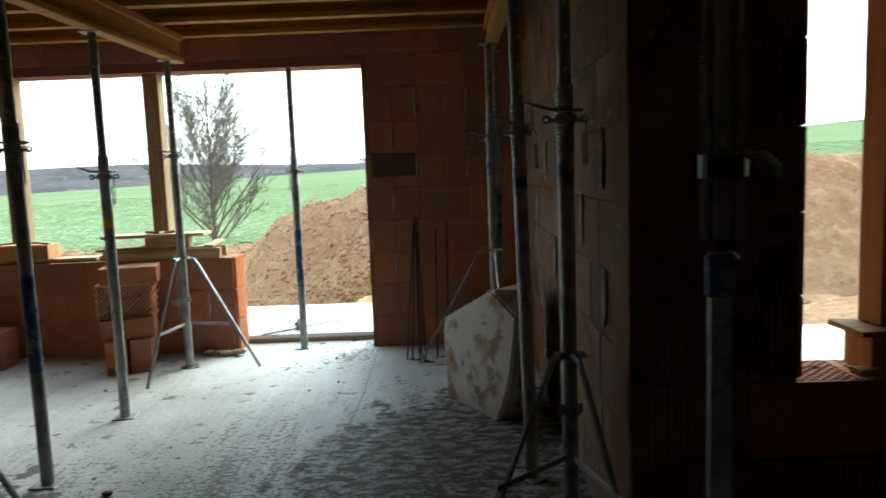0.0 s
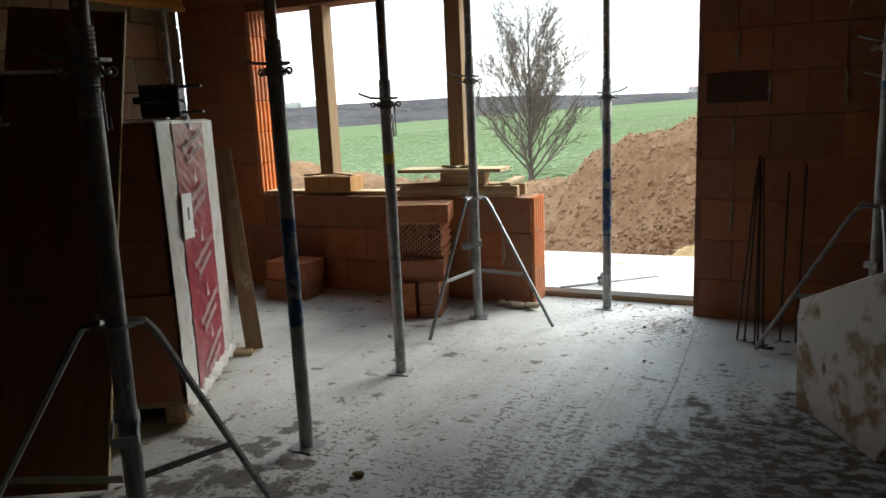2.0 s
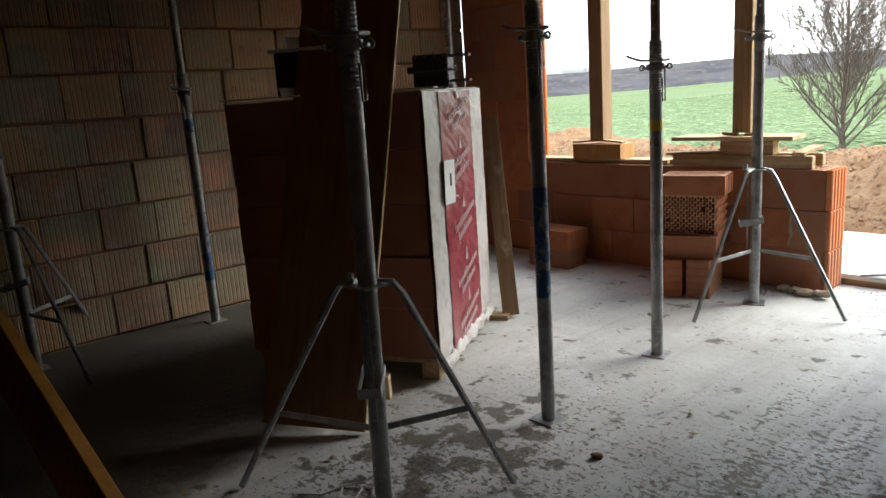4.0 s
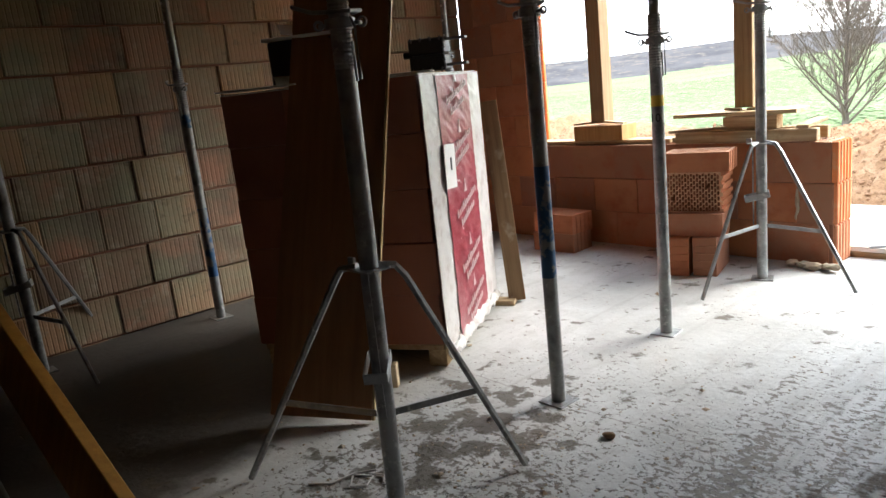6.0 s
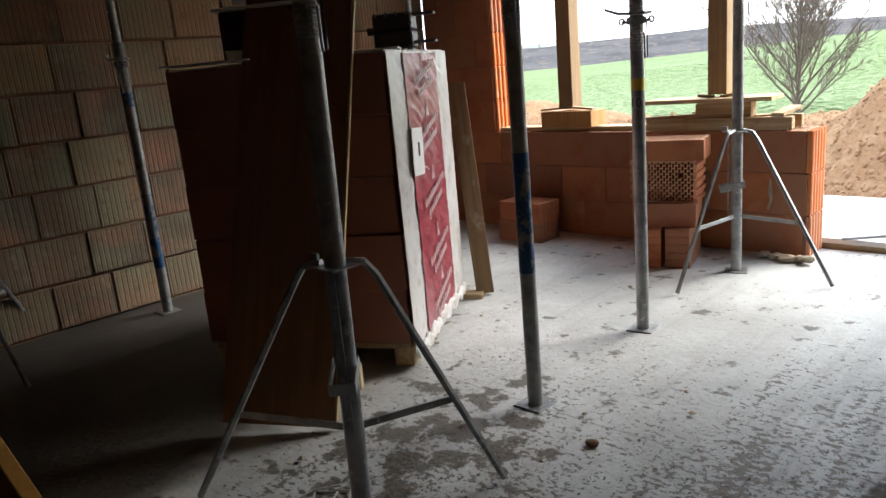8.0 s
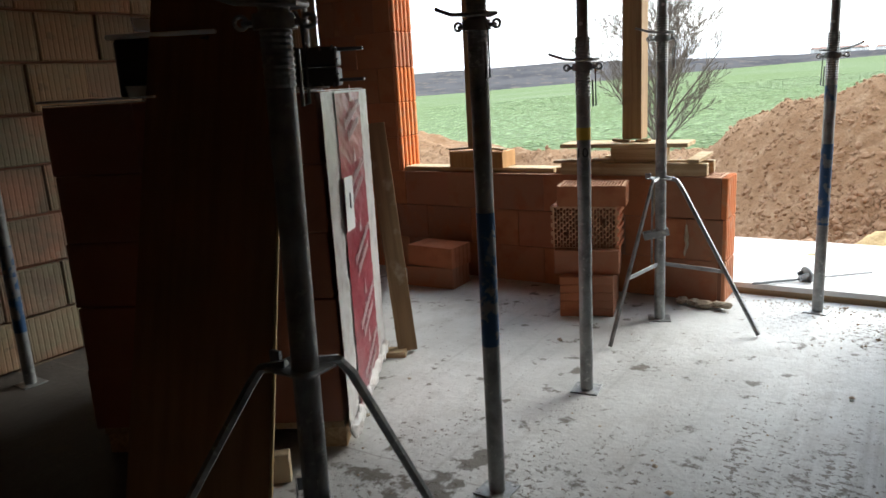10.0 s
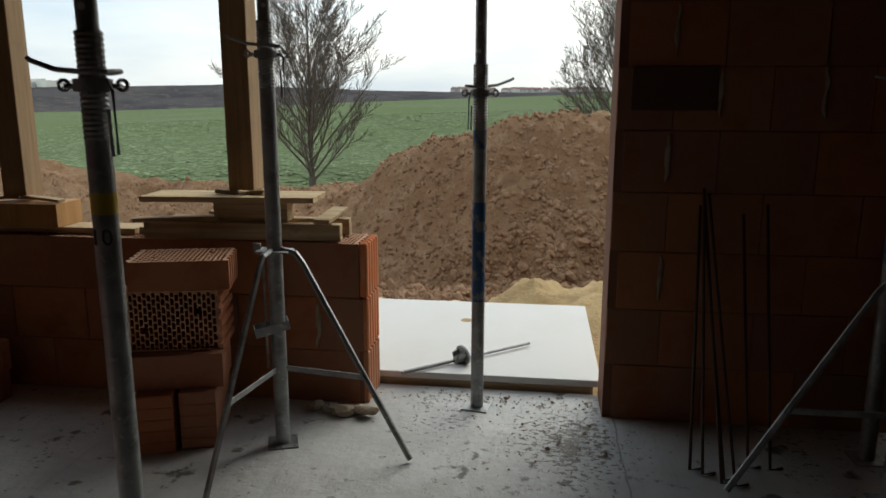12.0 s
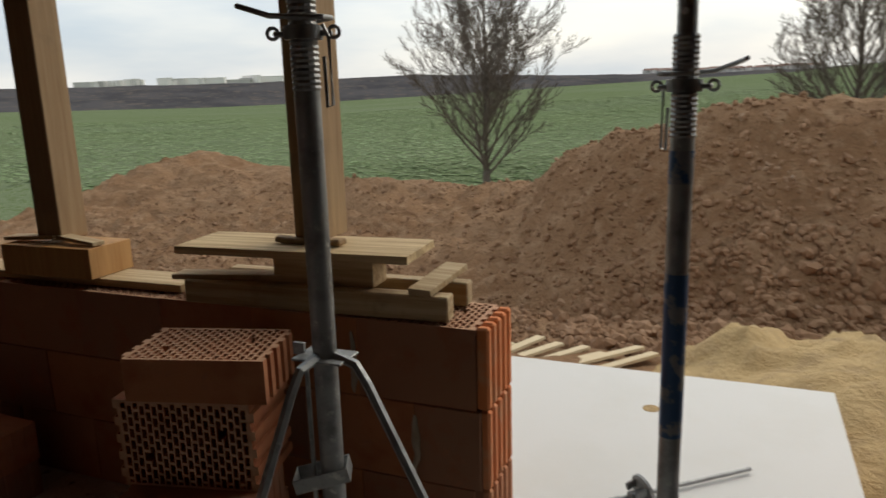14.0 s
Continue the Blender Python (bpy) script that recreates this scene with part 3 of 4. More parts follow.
prop(-0.19, 3.60, nut=1.53, low=0.75, band=False)
prop(-0.235, 4.51, nut=1.40, turn=8, marks="10", band=False)
prop(-0.235, 5.58, nut=1.53, turn=20, band=False)
prop(0.515, 6.04, height=2.18, nut=1.395, turn=170, low=0.72)
prop(-0.13, 2.69, nut=1.50, turn=30, lean=1.2, band=False)
prop(-2.76, 3.36, nut=1.45, low=0.5)
prop(-2.76, 2.30)
prop(-2.70, 5.55, nut=1.52)
prop(2.035, 3.51, nut=1.52, turn=40, lean=-1.0)
prop(2.12, 2.96, nut=1.535)
prop(2.00, 5.42, nut=1.557)
prop(2.06, 5.75, nut=1.395, low=1.0)
tripod(-0.235, 5.58, ((-98.5, 0.563), (-9.5, 0.547)), bar=205)
tripod(-0.13, 2.69, ((68.3, 0.465), (-158, 0.60)))
tripod(-2.76, 2.30, (125, 13))
tripod(2.12, 2.96, (222, -75), collar=0.70, reach=0.56)
tripod(2.00, 5.42, (180, -85))

# the wide aluminium prop by the bay
big = thing("aluminium_prop", pose(2.43, 2.33, 0, 0, 0, -20), "wide grey aluminium prop with a threaded inner section and dark collar", "construction prop")
part("outer_section", box(bmesh.new(), 0.075, 0.075, 1.06, (0, 0, 0.536), bevel=0.012), STEEL, big)
part("foot_plate", box(bmesh.new(), 0.14, 0.14, 0.008, (0, 0, 0.004), bevel=0.002), STEEL, big)
part("blue_sleeve", box(bmesh.new(), 0.088, 0.088, 0.12, (0, 0, 1.075), bevel=0.014), BLUE, big, "blue plastic sleeve")
part("inner_section", box(bmesh.new(), 0.045, 0.045, 1.02, (0, 0, 1.68), bevel=0.008), STEEL, big)
for s_ in (-1, 1):
    part("edge_rail", box(bmesh.new(), 0.016, 0.03, 1.02, (s_ * 0.044, 0, 1.68), bevel=0.003), STEEL, big)
    bm = bmesh.new()
    for k in range(44):
        box(bm, 0.024, 0.034, 0.006, (s_ * 0.046, 0, 1.18 + k * 0.0115))
    part("edge_thread", bm, STEEL, big)
part("collar", tube(bmesh.new(), (0, 0, 1.335), (0, 0, 1.395), 0.062, sides=20), BLACK, big, "dark cast collar")
part("collar_lever", rod(bmesh.new(), [(0.06, -0.02, 1.39), (0.10, -0.05, 1.39), (0.13, -0.05, 1.36), (0.13, -0.05, 1.33)], 0.010), STEEL, big)
part("head_plate", box(bmesh.new(), 0.14, 0.14, 0.008, (0, 0, 2.196), bevel=0.002), STEEL, big)

# ---- pallets ----
def crinkled(name, wide, high, bite, seed, parent, mat, at, label, deep=0.006):
    """A sheet of shrink film on a pallet's front, rippled like stretched film."""
    nx, nz = max(6, int(wide / 0.02)), int(high / 0.012)
    bm = bmesh.new()
    rows = []
    for b in range(nz + 1):
        row = []
        for a in range(nx + 1):
            x, z = a / nx * wide, b / nz * high
            y = -deep * noise.fractal((x * 7 + seed, (z + x * 0.5) * 30, seed), 1, 2, 3) * (0.4 + 0.6 * math.sin(math.pi * a / nx))
            row.append(bm.verts.new((x + bite * noise.noise((z * 9, seed, 1)), y, z)))
        rows.append(row)
    for p, q in zip(rows, rows[1:]):
        for k in range(nx):
            bm.faces.new((p[k], p[k + 1], q[k + 1], q[k]))
    return part(name, bm, mat, parent, label, smooth=True, m=pose(*at))


def pallet(x, y, turn, wide, deep, layers, label):
    p = thing("block_pallet", pose(x, y, 0, 0, 0, turn), label, "pallet of bricks")
    for k in range(3):
        part("bearer", box(bmesh.new(), wide - 0.06, 0.09, 0.09, (wide / 2, 0.06 + k * (deep - 0.12) / 2, 0.045), bevel=0.003), TIMBER, p)
    part("deck", box(bmesh.new(), wide - 0.02, deep - 0.03, 0.025, (wide / 2, deep / 2, 0.1025), bevel=0.003), TIMBER, p)
    me = mesh_of(box(bmesh.new(), 0.247, deep / 3 - 0.002, 0.248, bevel=0.004), "block", WRAPPED)
    rnd = random.Random(2)
    for z in range(layers):
        dx, dy = rnd.uniform(-0.008, 0.008), rnd.uniform(-0.012, 0.006)
        for a in range(4):
            for b in range(3):
                part("block", me, None, p, m=pose((a + 0.5) * wide / 4 + dx, (b + 0.5) * deep / 3 + dy + 0.01, 0.115 + z * 0.25 + 0.125))
    top = 0.115 + layers * 0.25
    crinkled("white_film", wide + 0.03, top - 0.07, 0.005, 1, p, WHITE_FILM, (-0.015, -0.014, 0.07), "cloudy white shrink film")
    crinkled("red_film", wide * 0.56, top - 0.09, 0.002, 3, p, RED, (wide * 0.20, -0.020, 0.08), "dark red printed shrink film", 0.008)
    part("top_film", box(bmesh.new(), wide, deep, 0.004, (wide / 2, deep / 2, top + 0.004)), WHITE_FILM, p)
    part("paper_label", box(bmesh.new(), 0.17, 0.002, 0.21, (wide * 0.25, -0.034, 0.93), (0, 4, 0)), LABEL, p, "white delivery note")
    part("label_bar", box(bmesh.new(), 0.02, 0.002, 0.06, (wide * 0.26, -0.0365, 0.94), (0, 4, 0)), BLACK, p)
    # rows of unreadable white print with a small arrow over each
    for z in (1.27, 1.02, 0.72, 0.44, 0.22):
        for line, (length, h) in enumerate(((0.38, 0.030), (0.27, 0.030))):
            n = 11 - line * 3
            bm = bmesh.new()
            for k in range(n):
                u = (k - (n - 1) / 2) / n * length
                tall = h * (1.5 if k in (0, 3, 4, 8) else 1.0)
                w, zz = length / n, -line * 0.062 + u * 0.24
                box(bm, w * 0.24, 0.002, tall, (u - w * 0.26, 0, zz + (tall - h) / 2))
                box(bm, w * 0.22, 0.002, h * 0.92, (u + w * 0.16, 0, zz))
                box(bm, w * 0.62, 0.002, h * 0.26, (u - w * 0.04, 0.0005, zz + h * (0.36, -0.36, 0.0)[k % 3]))
            part("print_line", bm, WHITE_PRINT, p, "white lettering", m=pose(wide * 0.49, -0.031, z))
        bm = tube(bmesh.new(), (0, 0, 0.05), (0, 0, 0.09), 0.028, 0.006, 4)
        box(bm, 0.012, 0.006, 0.03, (0, 0, 0.10))
        part("print_arrow", bm, WHITE_PRINT, p, m=pose(wide * 0.50, -0.026, z) @ Matrix.Diagonal((1, 0.12, 1, 1)))
    for k in range(5):
        u = 0.1 + k * 0.2 * wide
        bm = bmesh.new()
        bmesh.ops.create_icosphere(bm, subdivisions=3, radius=1, matrix=pose(u, -0.02, 0.075) @ Matrix.Diagonal((0.12, 0.022, 0.035, 1)))
        for v in bm.verts:
            v.co += Vector((0.02, 0.016, 0.03)) * noise.noise(v.co * 19)
        part("film_tail", bm, WHITE_FILM, p)
    return p


pallet(-0.835, 3.585, 120.3, 1.0, 0.99, 5, "pallet of orange clay blocks in red and white shrink film")
panel = thing("shuttering_sheet", pose(-0.672, 3.016, 0.0, 0, 0, 215.8) @ pose(0, 0, 0, PANEL_LEAN, -4, 0), "tall dark formwork panel with a yellow edge leaning towards a pallet", "panel")
part("board", box(bmesh.new(), 0.44, 0.022, PANEL_HIGH, (0.235, 0, PANEL_HIGH / 2 + 0.012), bevel=0.001), PANEL_PLY, panel)
part("yellow_edge", box(bmesh.new(), 0.008, 0.025, PANEL_HIGH, (0.008, 0, PANEL_HIGH / 2 + 0.012), bevel=0.001), YELLOW_EDGE, panel)
tagged(solid("timber_block", PALE, 0.12, 0.05, 0.11, (-0.93, 3.28, 0.056), (0, 0, 40), 0.003), "short pale timber block on the floor", "timber")

# ---- timber on the parapet ----
def timber(name, size, at, turn=(0, 0, 0), mat=TIMBER, label="", category="timber", group="", bevel=0.002):
    return solid(name, mat, *size, at, turn, bevel, label=label, category=category, group=group)


SILL_TOP = SILL + 0.002
timber("timber_post", (0.12, 0.12, HEAD - 0.905), (-1.69, 6.13, (HEAD + 0.905) / 2), (0, 0, 0), POST_DULL, "upright sawn timber post under the lintel", "post", "lintel posts", 0.003)
timber("timber_post", (0.12, 0.12, HEAD - 0.968), (-0.565, 6.13, (HEAD + 0.968) / 2), (0, 0, 0), POST_DULL, "upright sawn timber post standing on stacked planks", "post", "lintel posts", 0.003)
timber("timber_packer", (0.42, 0.20, 0.11), (-1.66, 6.11, SILL_TOP + 0.030 + 0.055), (0, 0, 2), label="short thick timber packer under a post", mat=POST)
timber("timber_wedge", (0.24, 0.06, 0.014), (-1.78, 6.08, 0.910), (0, -3, 3), label="thin wooden wedge on a packer", category="wedge", group="wedges")
timber("timber_wedge", (0.20, 0.05, 0.014), (-1.55, 6.08, 0.910), (0, 4, -6), label="thin wooden wedge on a packer", category="wedge", group="wedges")
timber("sill_board", (1.20, 0.15, 0.027), (-1.69, 6.12, SILL_TOP + 0.0145), (0, 0, 1), label="pale board lying flat on the low block wall", category="board")
timber("timber_beam", (0.90, 0.055, 0.075), (-0.55, 6.025, SILL_TOP + 0.0385), (0, 0, 3), label="thick sawn timber beam lying on the low wall", group="lying beams", bevel=0.004)
timber("timber_beam", (0.86, 0.05, 0.075), (-0.53, 6.195, SILL_TOP + 0.0385), (0, 0, 2), label="thick sawn timber beam lying on the low wall", group="lying beams", bevel=0.004)
timber("timber_beam", (0.50, 0.05, 0.035), (-0.82, 6.10, SILL_TOP + 0.019), (0, 0, 5), label="narrow lath between two timber beams", group="lying beams")
timber("timber_lath", (0.40, 0.07, 0.018), (-0.86, 6.04, 0.838), (0, -2, 6), label="thin lath lying on a timber beam under a plank")
timber("timber_packer", (0.34, 0.10, 0.085), (-0.52, 6.09, SILL_TOP + 0.077 + 0.043), (0, 0, 3), label="short timber packer on two beams")
timber("timber_packer", (0.30, 0.08, 0.025), (-0.62, 6.19, SILL_TOP + 0.077 + 0.013), (0, 0, -5), label="short offcut on a timber beam")
timber("wide_plank", (0.78, 0.24, 0.024), (-0.60, 6.075, 0.938), (0, 0, 4), label="wide pale sawn plank lying on stacked timber", category="plank", bevel=0.001)
timber("timber_wedge", (0.10, 0.04, 0.018), (-0.63, 6.06, 0.961), (0, 6, 10), mat=POST_DULL, label="small wooden wedge at the foot of a post", category="wedge", group="wedges", bevel=0.004)
timber("timber_wedge", (0.09, 0.04, 0.018), (-0.49, 6.06, 0.961), (0, -6, -8), mat=POST_DULL, label="small wooden wedge at the foot of a post", category="wedge", group="wedges", bevel=0.004)
timber("plank_offcut", (0.075, 0.24, 0.020), (-0.165, 6.12, 0.855), (6, 0, -6), label="short plank offcut lying across two beams", category="plank")

# bay window
timber("window_packer", (0.22, 0.16, 0.125), (3.145, 2.76, 0.742), (0, 0, 2), POST, "orange timber packer on the window sill", "timber", "", 0.003)
timber("packer_board", (0.27, 0.20, 0.018), (3.125, 2.76, 0.815), (0, 0, 2), label="small board under a window post", category="board")
timber("packer_lath", (0.20, 0.05, 0.022), (3.085, 2.69, 0.692), (0, 0, 8), label="lath lying on the block sill", category="timber")
timber("timber_post", (0.13, 0.12, HEAD - 0.826), (3.145, 2.78, (HEAD + 0.826) / 2), (0, 0, 4), POST, "orange sawn timber post in the bay window", "post", "lintel posts", 0.003)


# ---- loose blocks ----
HOLLOW = hollow_block()
HALF = hollow_block(high=0.118, ribs=5)
LOOSE = "orange hollow clay block with rows of small holes"


def loose(me, at, turn, label=LOOSE, group="loose blocks"):
    return tagged(part("clay_block", me, None, m=pose(*at, *turn)), label, "brick", group)


def plain_block(long, wide, high, mat=BRICK):
    """A block whose two ends are notched by shallow level grooves, as one closed body."""
    edge = []
    for k in range(5):
        z0, z1 = high * k / 5 - high / 2, high * (k + 1) / 5 - high / 2
        edge += [(long / 2 - 0.004, z0), (long / 2, z0 + 0.006), (long / 2, z1 - 0.006)]
    edge.append((long / 2 - 0.004, high / 2))
    loop = edge + [(-x, z) for x, z in reversed(edge)]
    bm = bmesh.new()
    a = [bm.verts.new((x, -wide / 2, z)) for x, z in loop]
    b = [bm.verts.new((x, wide / 2, z)) for x, z in loop]
    bm.faces.new(a)
    bm.faces.new(b[::-1])
    for k in range(len(loop)):
        bm.faces.new((a[k - 1], b[k - 1], b[k], a[k]))
    bmesh.ops.recalc_face_normals(bm, faces=list(bm.faces))
    return mesh_of(bm, "clay_block", mat)


THIN = plain_block(0.372, 0.14, 0.238)
loose(THIN, (-0.75, 5.60, 0.119), (0, 0, 107), "orange clay partition block standing on the floor")
loose(THIN, (-0.595, 5.665, 0.119), (0, 0, 105), "orange clay partition block standing on the floor")
loose(THIN, (-0.675, 5.62, 0.238 + 0.071), (90, 0, 17), "orange clay partition block lying flat on two others")
loose(HOLLOW, (-0.70, 5.68, 0.380 + 0.122), (90, 0, 13), "orange hollow clay block on its side showing its holes")
loose(HALF, (-0.665, 5.685, 0.630 + 0.059), (0, 0, 15), "half-height hollow clay block on top of a stack")
loose(THIN, (-1.84, 5.74, 0.071), (90, 0, 3), "orange clay block lying near the low wall")
loose(THIN, (-1.83, 5.75, 0.214), (90, 0, -2), "orange clay block lying on another block")


def lumps(name, places, mat, label, category, seed=1):
    rnd = random.Random(seed)
    bm = bmesh.new()
    for x, y, z, r in places:
        made = bmesh.ops.create_icosphere(bm, subdivisions=2, radius=r, matrix=pose(x, y, z, 0, 0, rnd.uniform(0, 90)) @ Matrix.Diagonal((1.3, 1, 0.6, 1)))
        for v in made["verts"]:
            v.co += Vector((rnd.uniform(-1, 1), rnd.uniform(-1, 1), rnd.uniform(-1, 1))) * r * 0.14
            v.co.z = max(v.co.z, 0.0)
    return tagged(part(name, bm, mat), label, category)


lumps("mortar_lump", [(-0.13, 5.90, 0.02, 0.035), (-0.06, 5.87, 0.02, 0.042), (0.00, 5.90, 0.02, 0.032), (0.05, 5.87, 0.03, 0.035), (-0.20, 5.91, 0.02, 0.035)], MORTAR, "crumbled grey mortar lump at the foot of the low wall", "debris")

# ---- leaning board, rebars, scraps ----
def between(a, b, wide, thick, face, bevel=0.003):
    """A straight timber from a to b whose broad side looks along face."""
    a, b = Vector(a), Vector(b)
    z = (b - a).normalized()
    y = (Vector(face) - z * Vector(face).dot(z)).normalized()
    m = Matrix.Translation((a + b) / 2) @ Matrix((y.cross(z), y, z)).transposed().to_4x4()
    return box(bmesh.new(), wide, thick, (b - a).length, bevel=bevel), m


bm, m = between((-1.245, 4.54, 0.012), (-1.41, 4.61, 1.19), 0.10, 0.035, (0.7, -0.7, 0.1))
tagged(part("leaning_board", bm, WORN, m=m), "worn brown sawn board leaning against a pallet of blocks", "board")
tagged(part("floor_plank", box(bmesh.new(), 0.16, 0.09, 0.03, bevel=0.003), TIMBER, m=pose(-1.30, 4.47, 0.015, 0, 0, 30)), "short wooden offcut lying on the floor", "timber")

REBAR = material("rusty_bar", (0.07, 0.045, 0.035), 0.85, 0.3, bump=0.001, bump_scale=200)
for x, y, lean, high in ((1.36, 5.56, 0.06, 0.95), (1.40, 5.53, 0.03, 1.02), (1.455, 5.47, -0.02, 0.98), (1.47, 5.50, -0.03, 0.90), (1.50, 5.46, -0.05, 1.00), (1.58, 5.60, 0.01, 0.92), (1.66, 5.60, 0.02, 0.96)):
    tagged(part("steel_bar", rod(bmesh.new(), [(x + 0.05, y + 0.02, 0.006), (x, y, 0.008), (x + 0.5 * lean, (y + 5.985) / 2, high * 0.5), (x + lean, 5.985, high)], 0.006, 6), REBAR, smooth=True), "thin rusty steel bar leaning on the block wall", "steel bar", "leaning bars")


def hull(name, places, mat, label, category):
    bm = bmesh.new()
    for p in places:
        bm.verts.new(p)
    bmesh.ops.convex_hull(bm, input=list(bm.verts))
    bmesh.ops.bevel(bm, geom=list(bm.edges), offset=0.012, segments=2, affect="EDGES")
    return tagged(part(name, bm, mat), label, category)


hull("stained_tub", [(1.655, 4.70, 0.0), (1.75, 4.53, 0.0), (1.93, 4.235, 0.0), (2.10, 4.28, 0.0), (2.15, 4.75, 0.0), (1.90, 4.90, 0.0),
                     (1.64, 4.705, 0.48), (1.915, 4.26, 0.72), (2.03, 4.08, 0.60), (2.14, 4.20, 0.72), (2.15, 4.78, 0.68), (1.90, 4.90, 0.55), (1.99, 4.10, 0.25)], PLASTERED,
     "off-white plastered block with brown stains standing on the floor", "tub")

# ---- things on the pallet ----
roller = thing("spacer_stack", pose(-1.22, 4.02, 1.383, 0, 0, 32), "black plastic clip-together boxes stacked on a pallet", "plastic box")
for i in range(2):
    part("casing", box(bmesh.new(), 0.185, 0.12, 0.078, (0, 0, 0.040 + i * 0.082), bevel=0.007), BLACK, roller)
    part("tongue", box(bmesh.new(), 0.11, 0.05, 0.014, (0.14, 0, 0.025 + i * 0.125), bevel=0.003), DARK_STEEL, roller)
for k in range(4):
    for z in (0.006, 0.156):
        part("clip", box(bmesh.new(), 0.010, 0.006, 0.022, (-0.075 + k * 0.05, -0.063, z), (0, 20 if k % 2 else -20, 0), bevel=0.002), DARK_STEEL, roller)
for z in (0.05, 0.11):
    part("clip", box(bmesh.new(), 0.018, 0.006, 0.008, (0.09, -0.063, z), bevel=0.002), DARK_STEEL, roller)
part("knob", tube(bmesh.new(), (-0.09, 0, 0.09), (-0.135, 0, 0.09), 0.018, sides=12), BLACK, roller)
crate = thing("black_crate", pose(-1.32, 3.40, 1.377, 0, 0, 32), "black plastic crate with a pale lid on the pallet", "crate")
part("crate_body", box(bmesh.new(), 0.34, 0.26, 0.20, (0, 0, 0.10), bevel=0.01), BLACK, crate)
part("crate_lid", box(bmesh.new(), 0.38, 0.28, 0.016, (0, 0, 0.208), bevel=0.004), SHEEN, crate)
tagged(solid("film_scrap", SHEEN, 0.045, 0.20, 0.006, (-1.29, 3.29, 1.616), (0, 76, 18), 0.002), "shiny crumpled film scrap lying on a black crate", "plastic film")
tagged(solid("film_scrap", SHEEN, 0.04, 0.15, 0.006, (-1.27, 3.20, 1.400), (0, 76, 20), 0.002), "shiny crumpled film scrap on top of the block pallet", "plastic film")
tagged(solid("film_sheet", WHITE_FILM, 0.40, 0.16, 0.008, (-1.42, 3.16, 1.381), (0, 0, 32), 0.002), "crumpled clear film on top of the block pallet", "plastic film")
tagged(solid("film_sheet", WHITE_FILM, 0.30, 0.14, 0.008, (-1.10, 3.72, 1.381), (0, 0, 40), 0.002), "crumpled clear film on top of the block pallet", "plastic film")

# ---- near left: timber brace and a steel bar ----
bm, m = between((-1.75, 1.91, 0.71), (-0.17, 1.98, 0.01), 0.24, 0.045, (0.2, -1, 0.1))
tagged(part("timber_brace", bm, FORM, m=m), "orange-yellow timber sloping down to the floor", "timber")
tagged(part("loose_tube", tube(bmesh.new(), (-1.55, 1.72, 0.47), (-0.45, 1.76, 0.03), 0.024, sides=14), STEEL, smooth=True), "shiny galvanised tube sloping down to the floor", "steel tube")

# ---- crumbs on the floor ----
rnd = random.Random(17)
verts, polys = [], []
SHAPE = [(1, 0, 0), (-1, 0, 0), (0, 1, 0), (0, -1, 0), (0, 0, 1), (0, 0, -1)]
for i in range(900):
    zone = rnd.choice(((1.0, 2.6, 0.9, 0.9), (0.5, 3.4, 1.0, 0.9), (0.0, 2.6, 0.35, 0.4), (0.55, 6.12, 0.28, 0.05), (0.95, 5.75, 0.3, 0.15), (-0.1, 3.1, 0.35, 0.25), (1.0, 4.2, 1.2, 1.2)))
    x, y = rnd.gauss(zone[0], zone[2]), rnd.gauss(zone[1], zone[3])
    if x > 2.2 or x < -2.9 or y > 6.2 or y < -0.5:
        continue
    r = rnd.uniform(0.003, 0.008) * (2.2 if rnd.random() < 0.10 else 1)
    k = len(verts)
    a = rnd.uniform(0, 6.28)
    for v in SHAPE:
        f = rnd.uniform(0.7, 1.3) * r
        verts.append((x + (v[0] * math.cos(a) - v[1] * math.sin(a)) * f, y + (v[0] * math.sin(a) + v[1] * math.cos(a)) * f, 0.0015 + (v[2] + 1) * f * 0.5))
    polys += [[k + 0, k + 2, k + 4], [k + 2, k + 1, k + 4], [k + 1, k + 3, k + 4], [k + 3, k + 0, k + 4], [k + 2, k + 0, k + 5], [k + 1, k + 2, k + 5], [k + 3, k + 1, k + 5], [k + 0, k + 3, k + 5]]
me = bpy.data.meshes.new("floor_crumbs")
me.from_pydata(verts, [], polys)
me.materials.append(MORTAR)
tagged(new("floor_crumbs", me), "mortar crumbs and grit scattered over the concrete floor", "debris", kind="stuff")
lumps("floor_lump", [(0.15, 3.46, 0.009, 0.019)], WORN, "small dark lump lying on the concrete floor", "debris", 3)
for dx_, dy_, pts in ((0.02, 0.20, ((-0.42, 2.52, 0.004), (-0.36, 2.55, 0.006), (-0.33, 2.50, 0.006), (-0.37, 2.46, 0.006), (-0.41, 2.50, 0.012))), (0.06, 0.16, ((-0.55, 2.42, 0.004), (-0.48, 2.47, 0.006), (-0.47, 2.56, 0.006), (-0.42, 2.62, 0.010))), (0.16, 0.34, ((-0.52, 2.42, 0.004), (-0.47, 2.44, 0.008), (-0.44, 2.41, 0.004)))):
    pts = [(a + dx_, b + dy_, c) for a, b, c in pts]
    tagged(part("white_strap", rod(bmesh.new(), pts, 0.004, 6), WHITE_FILM, smooth=True), "scrap of white plastic strap on the floor", "strap")

# ---- outside ----
def grid(xs, ys, height):
    bm = bmesh.new()
    rows = [[bm.verts.new((x, y, height(x, y))) for x in xs] for y in ys]
    for a, b in zip(rows, rows[1:]):
        for k in range(len(xs) - 1):
            bm.faces.new((a[k], a[k + 1], b[k + 1], b[k]))
    return bm


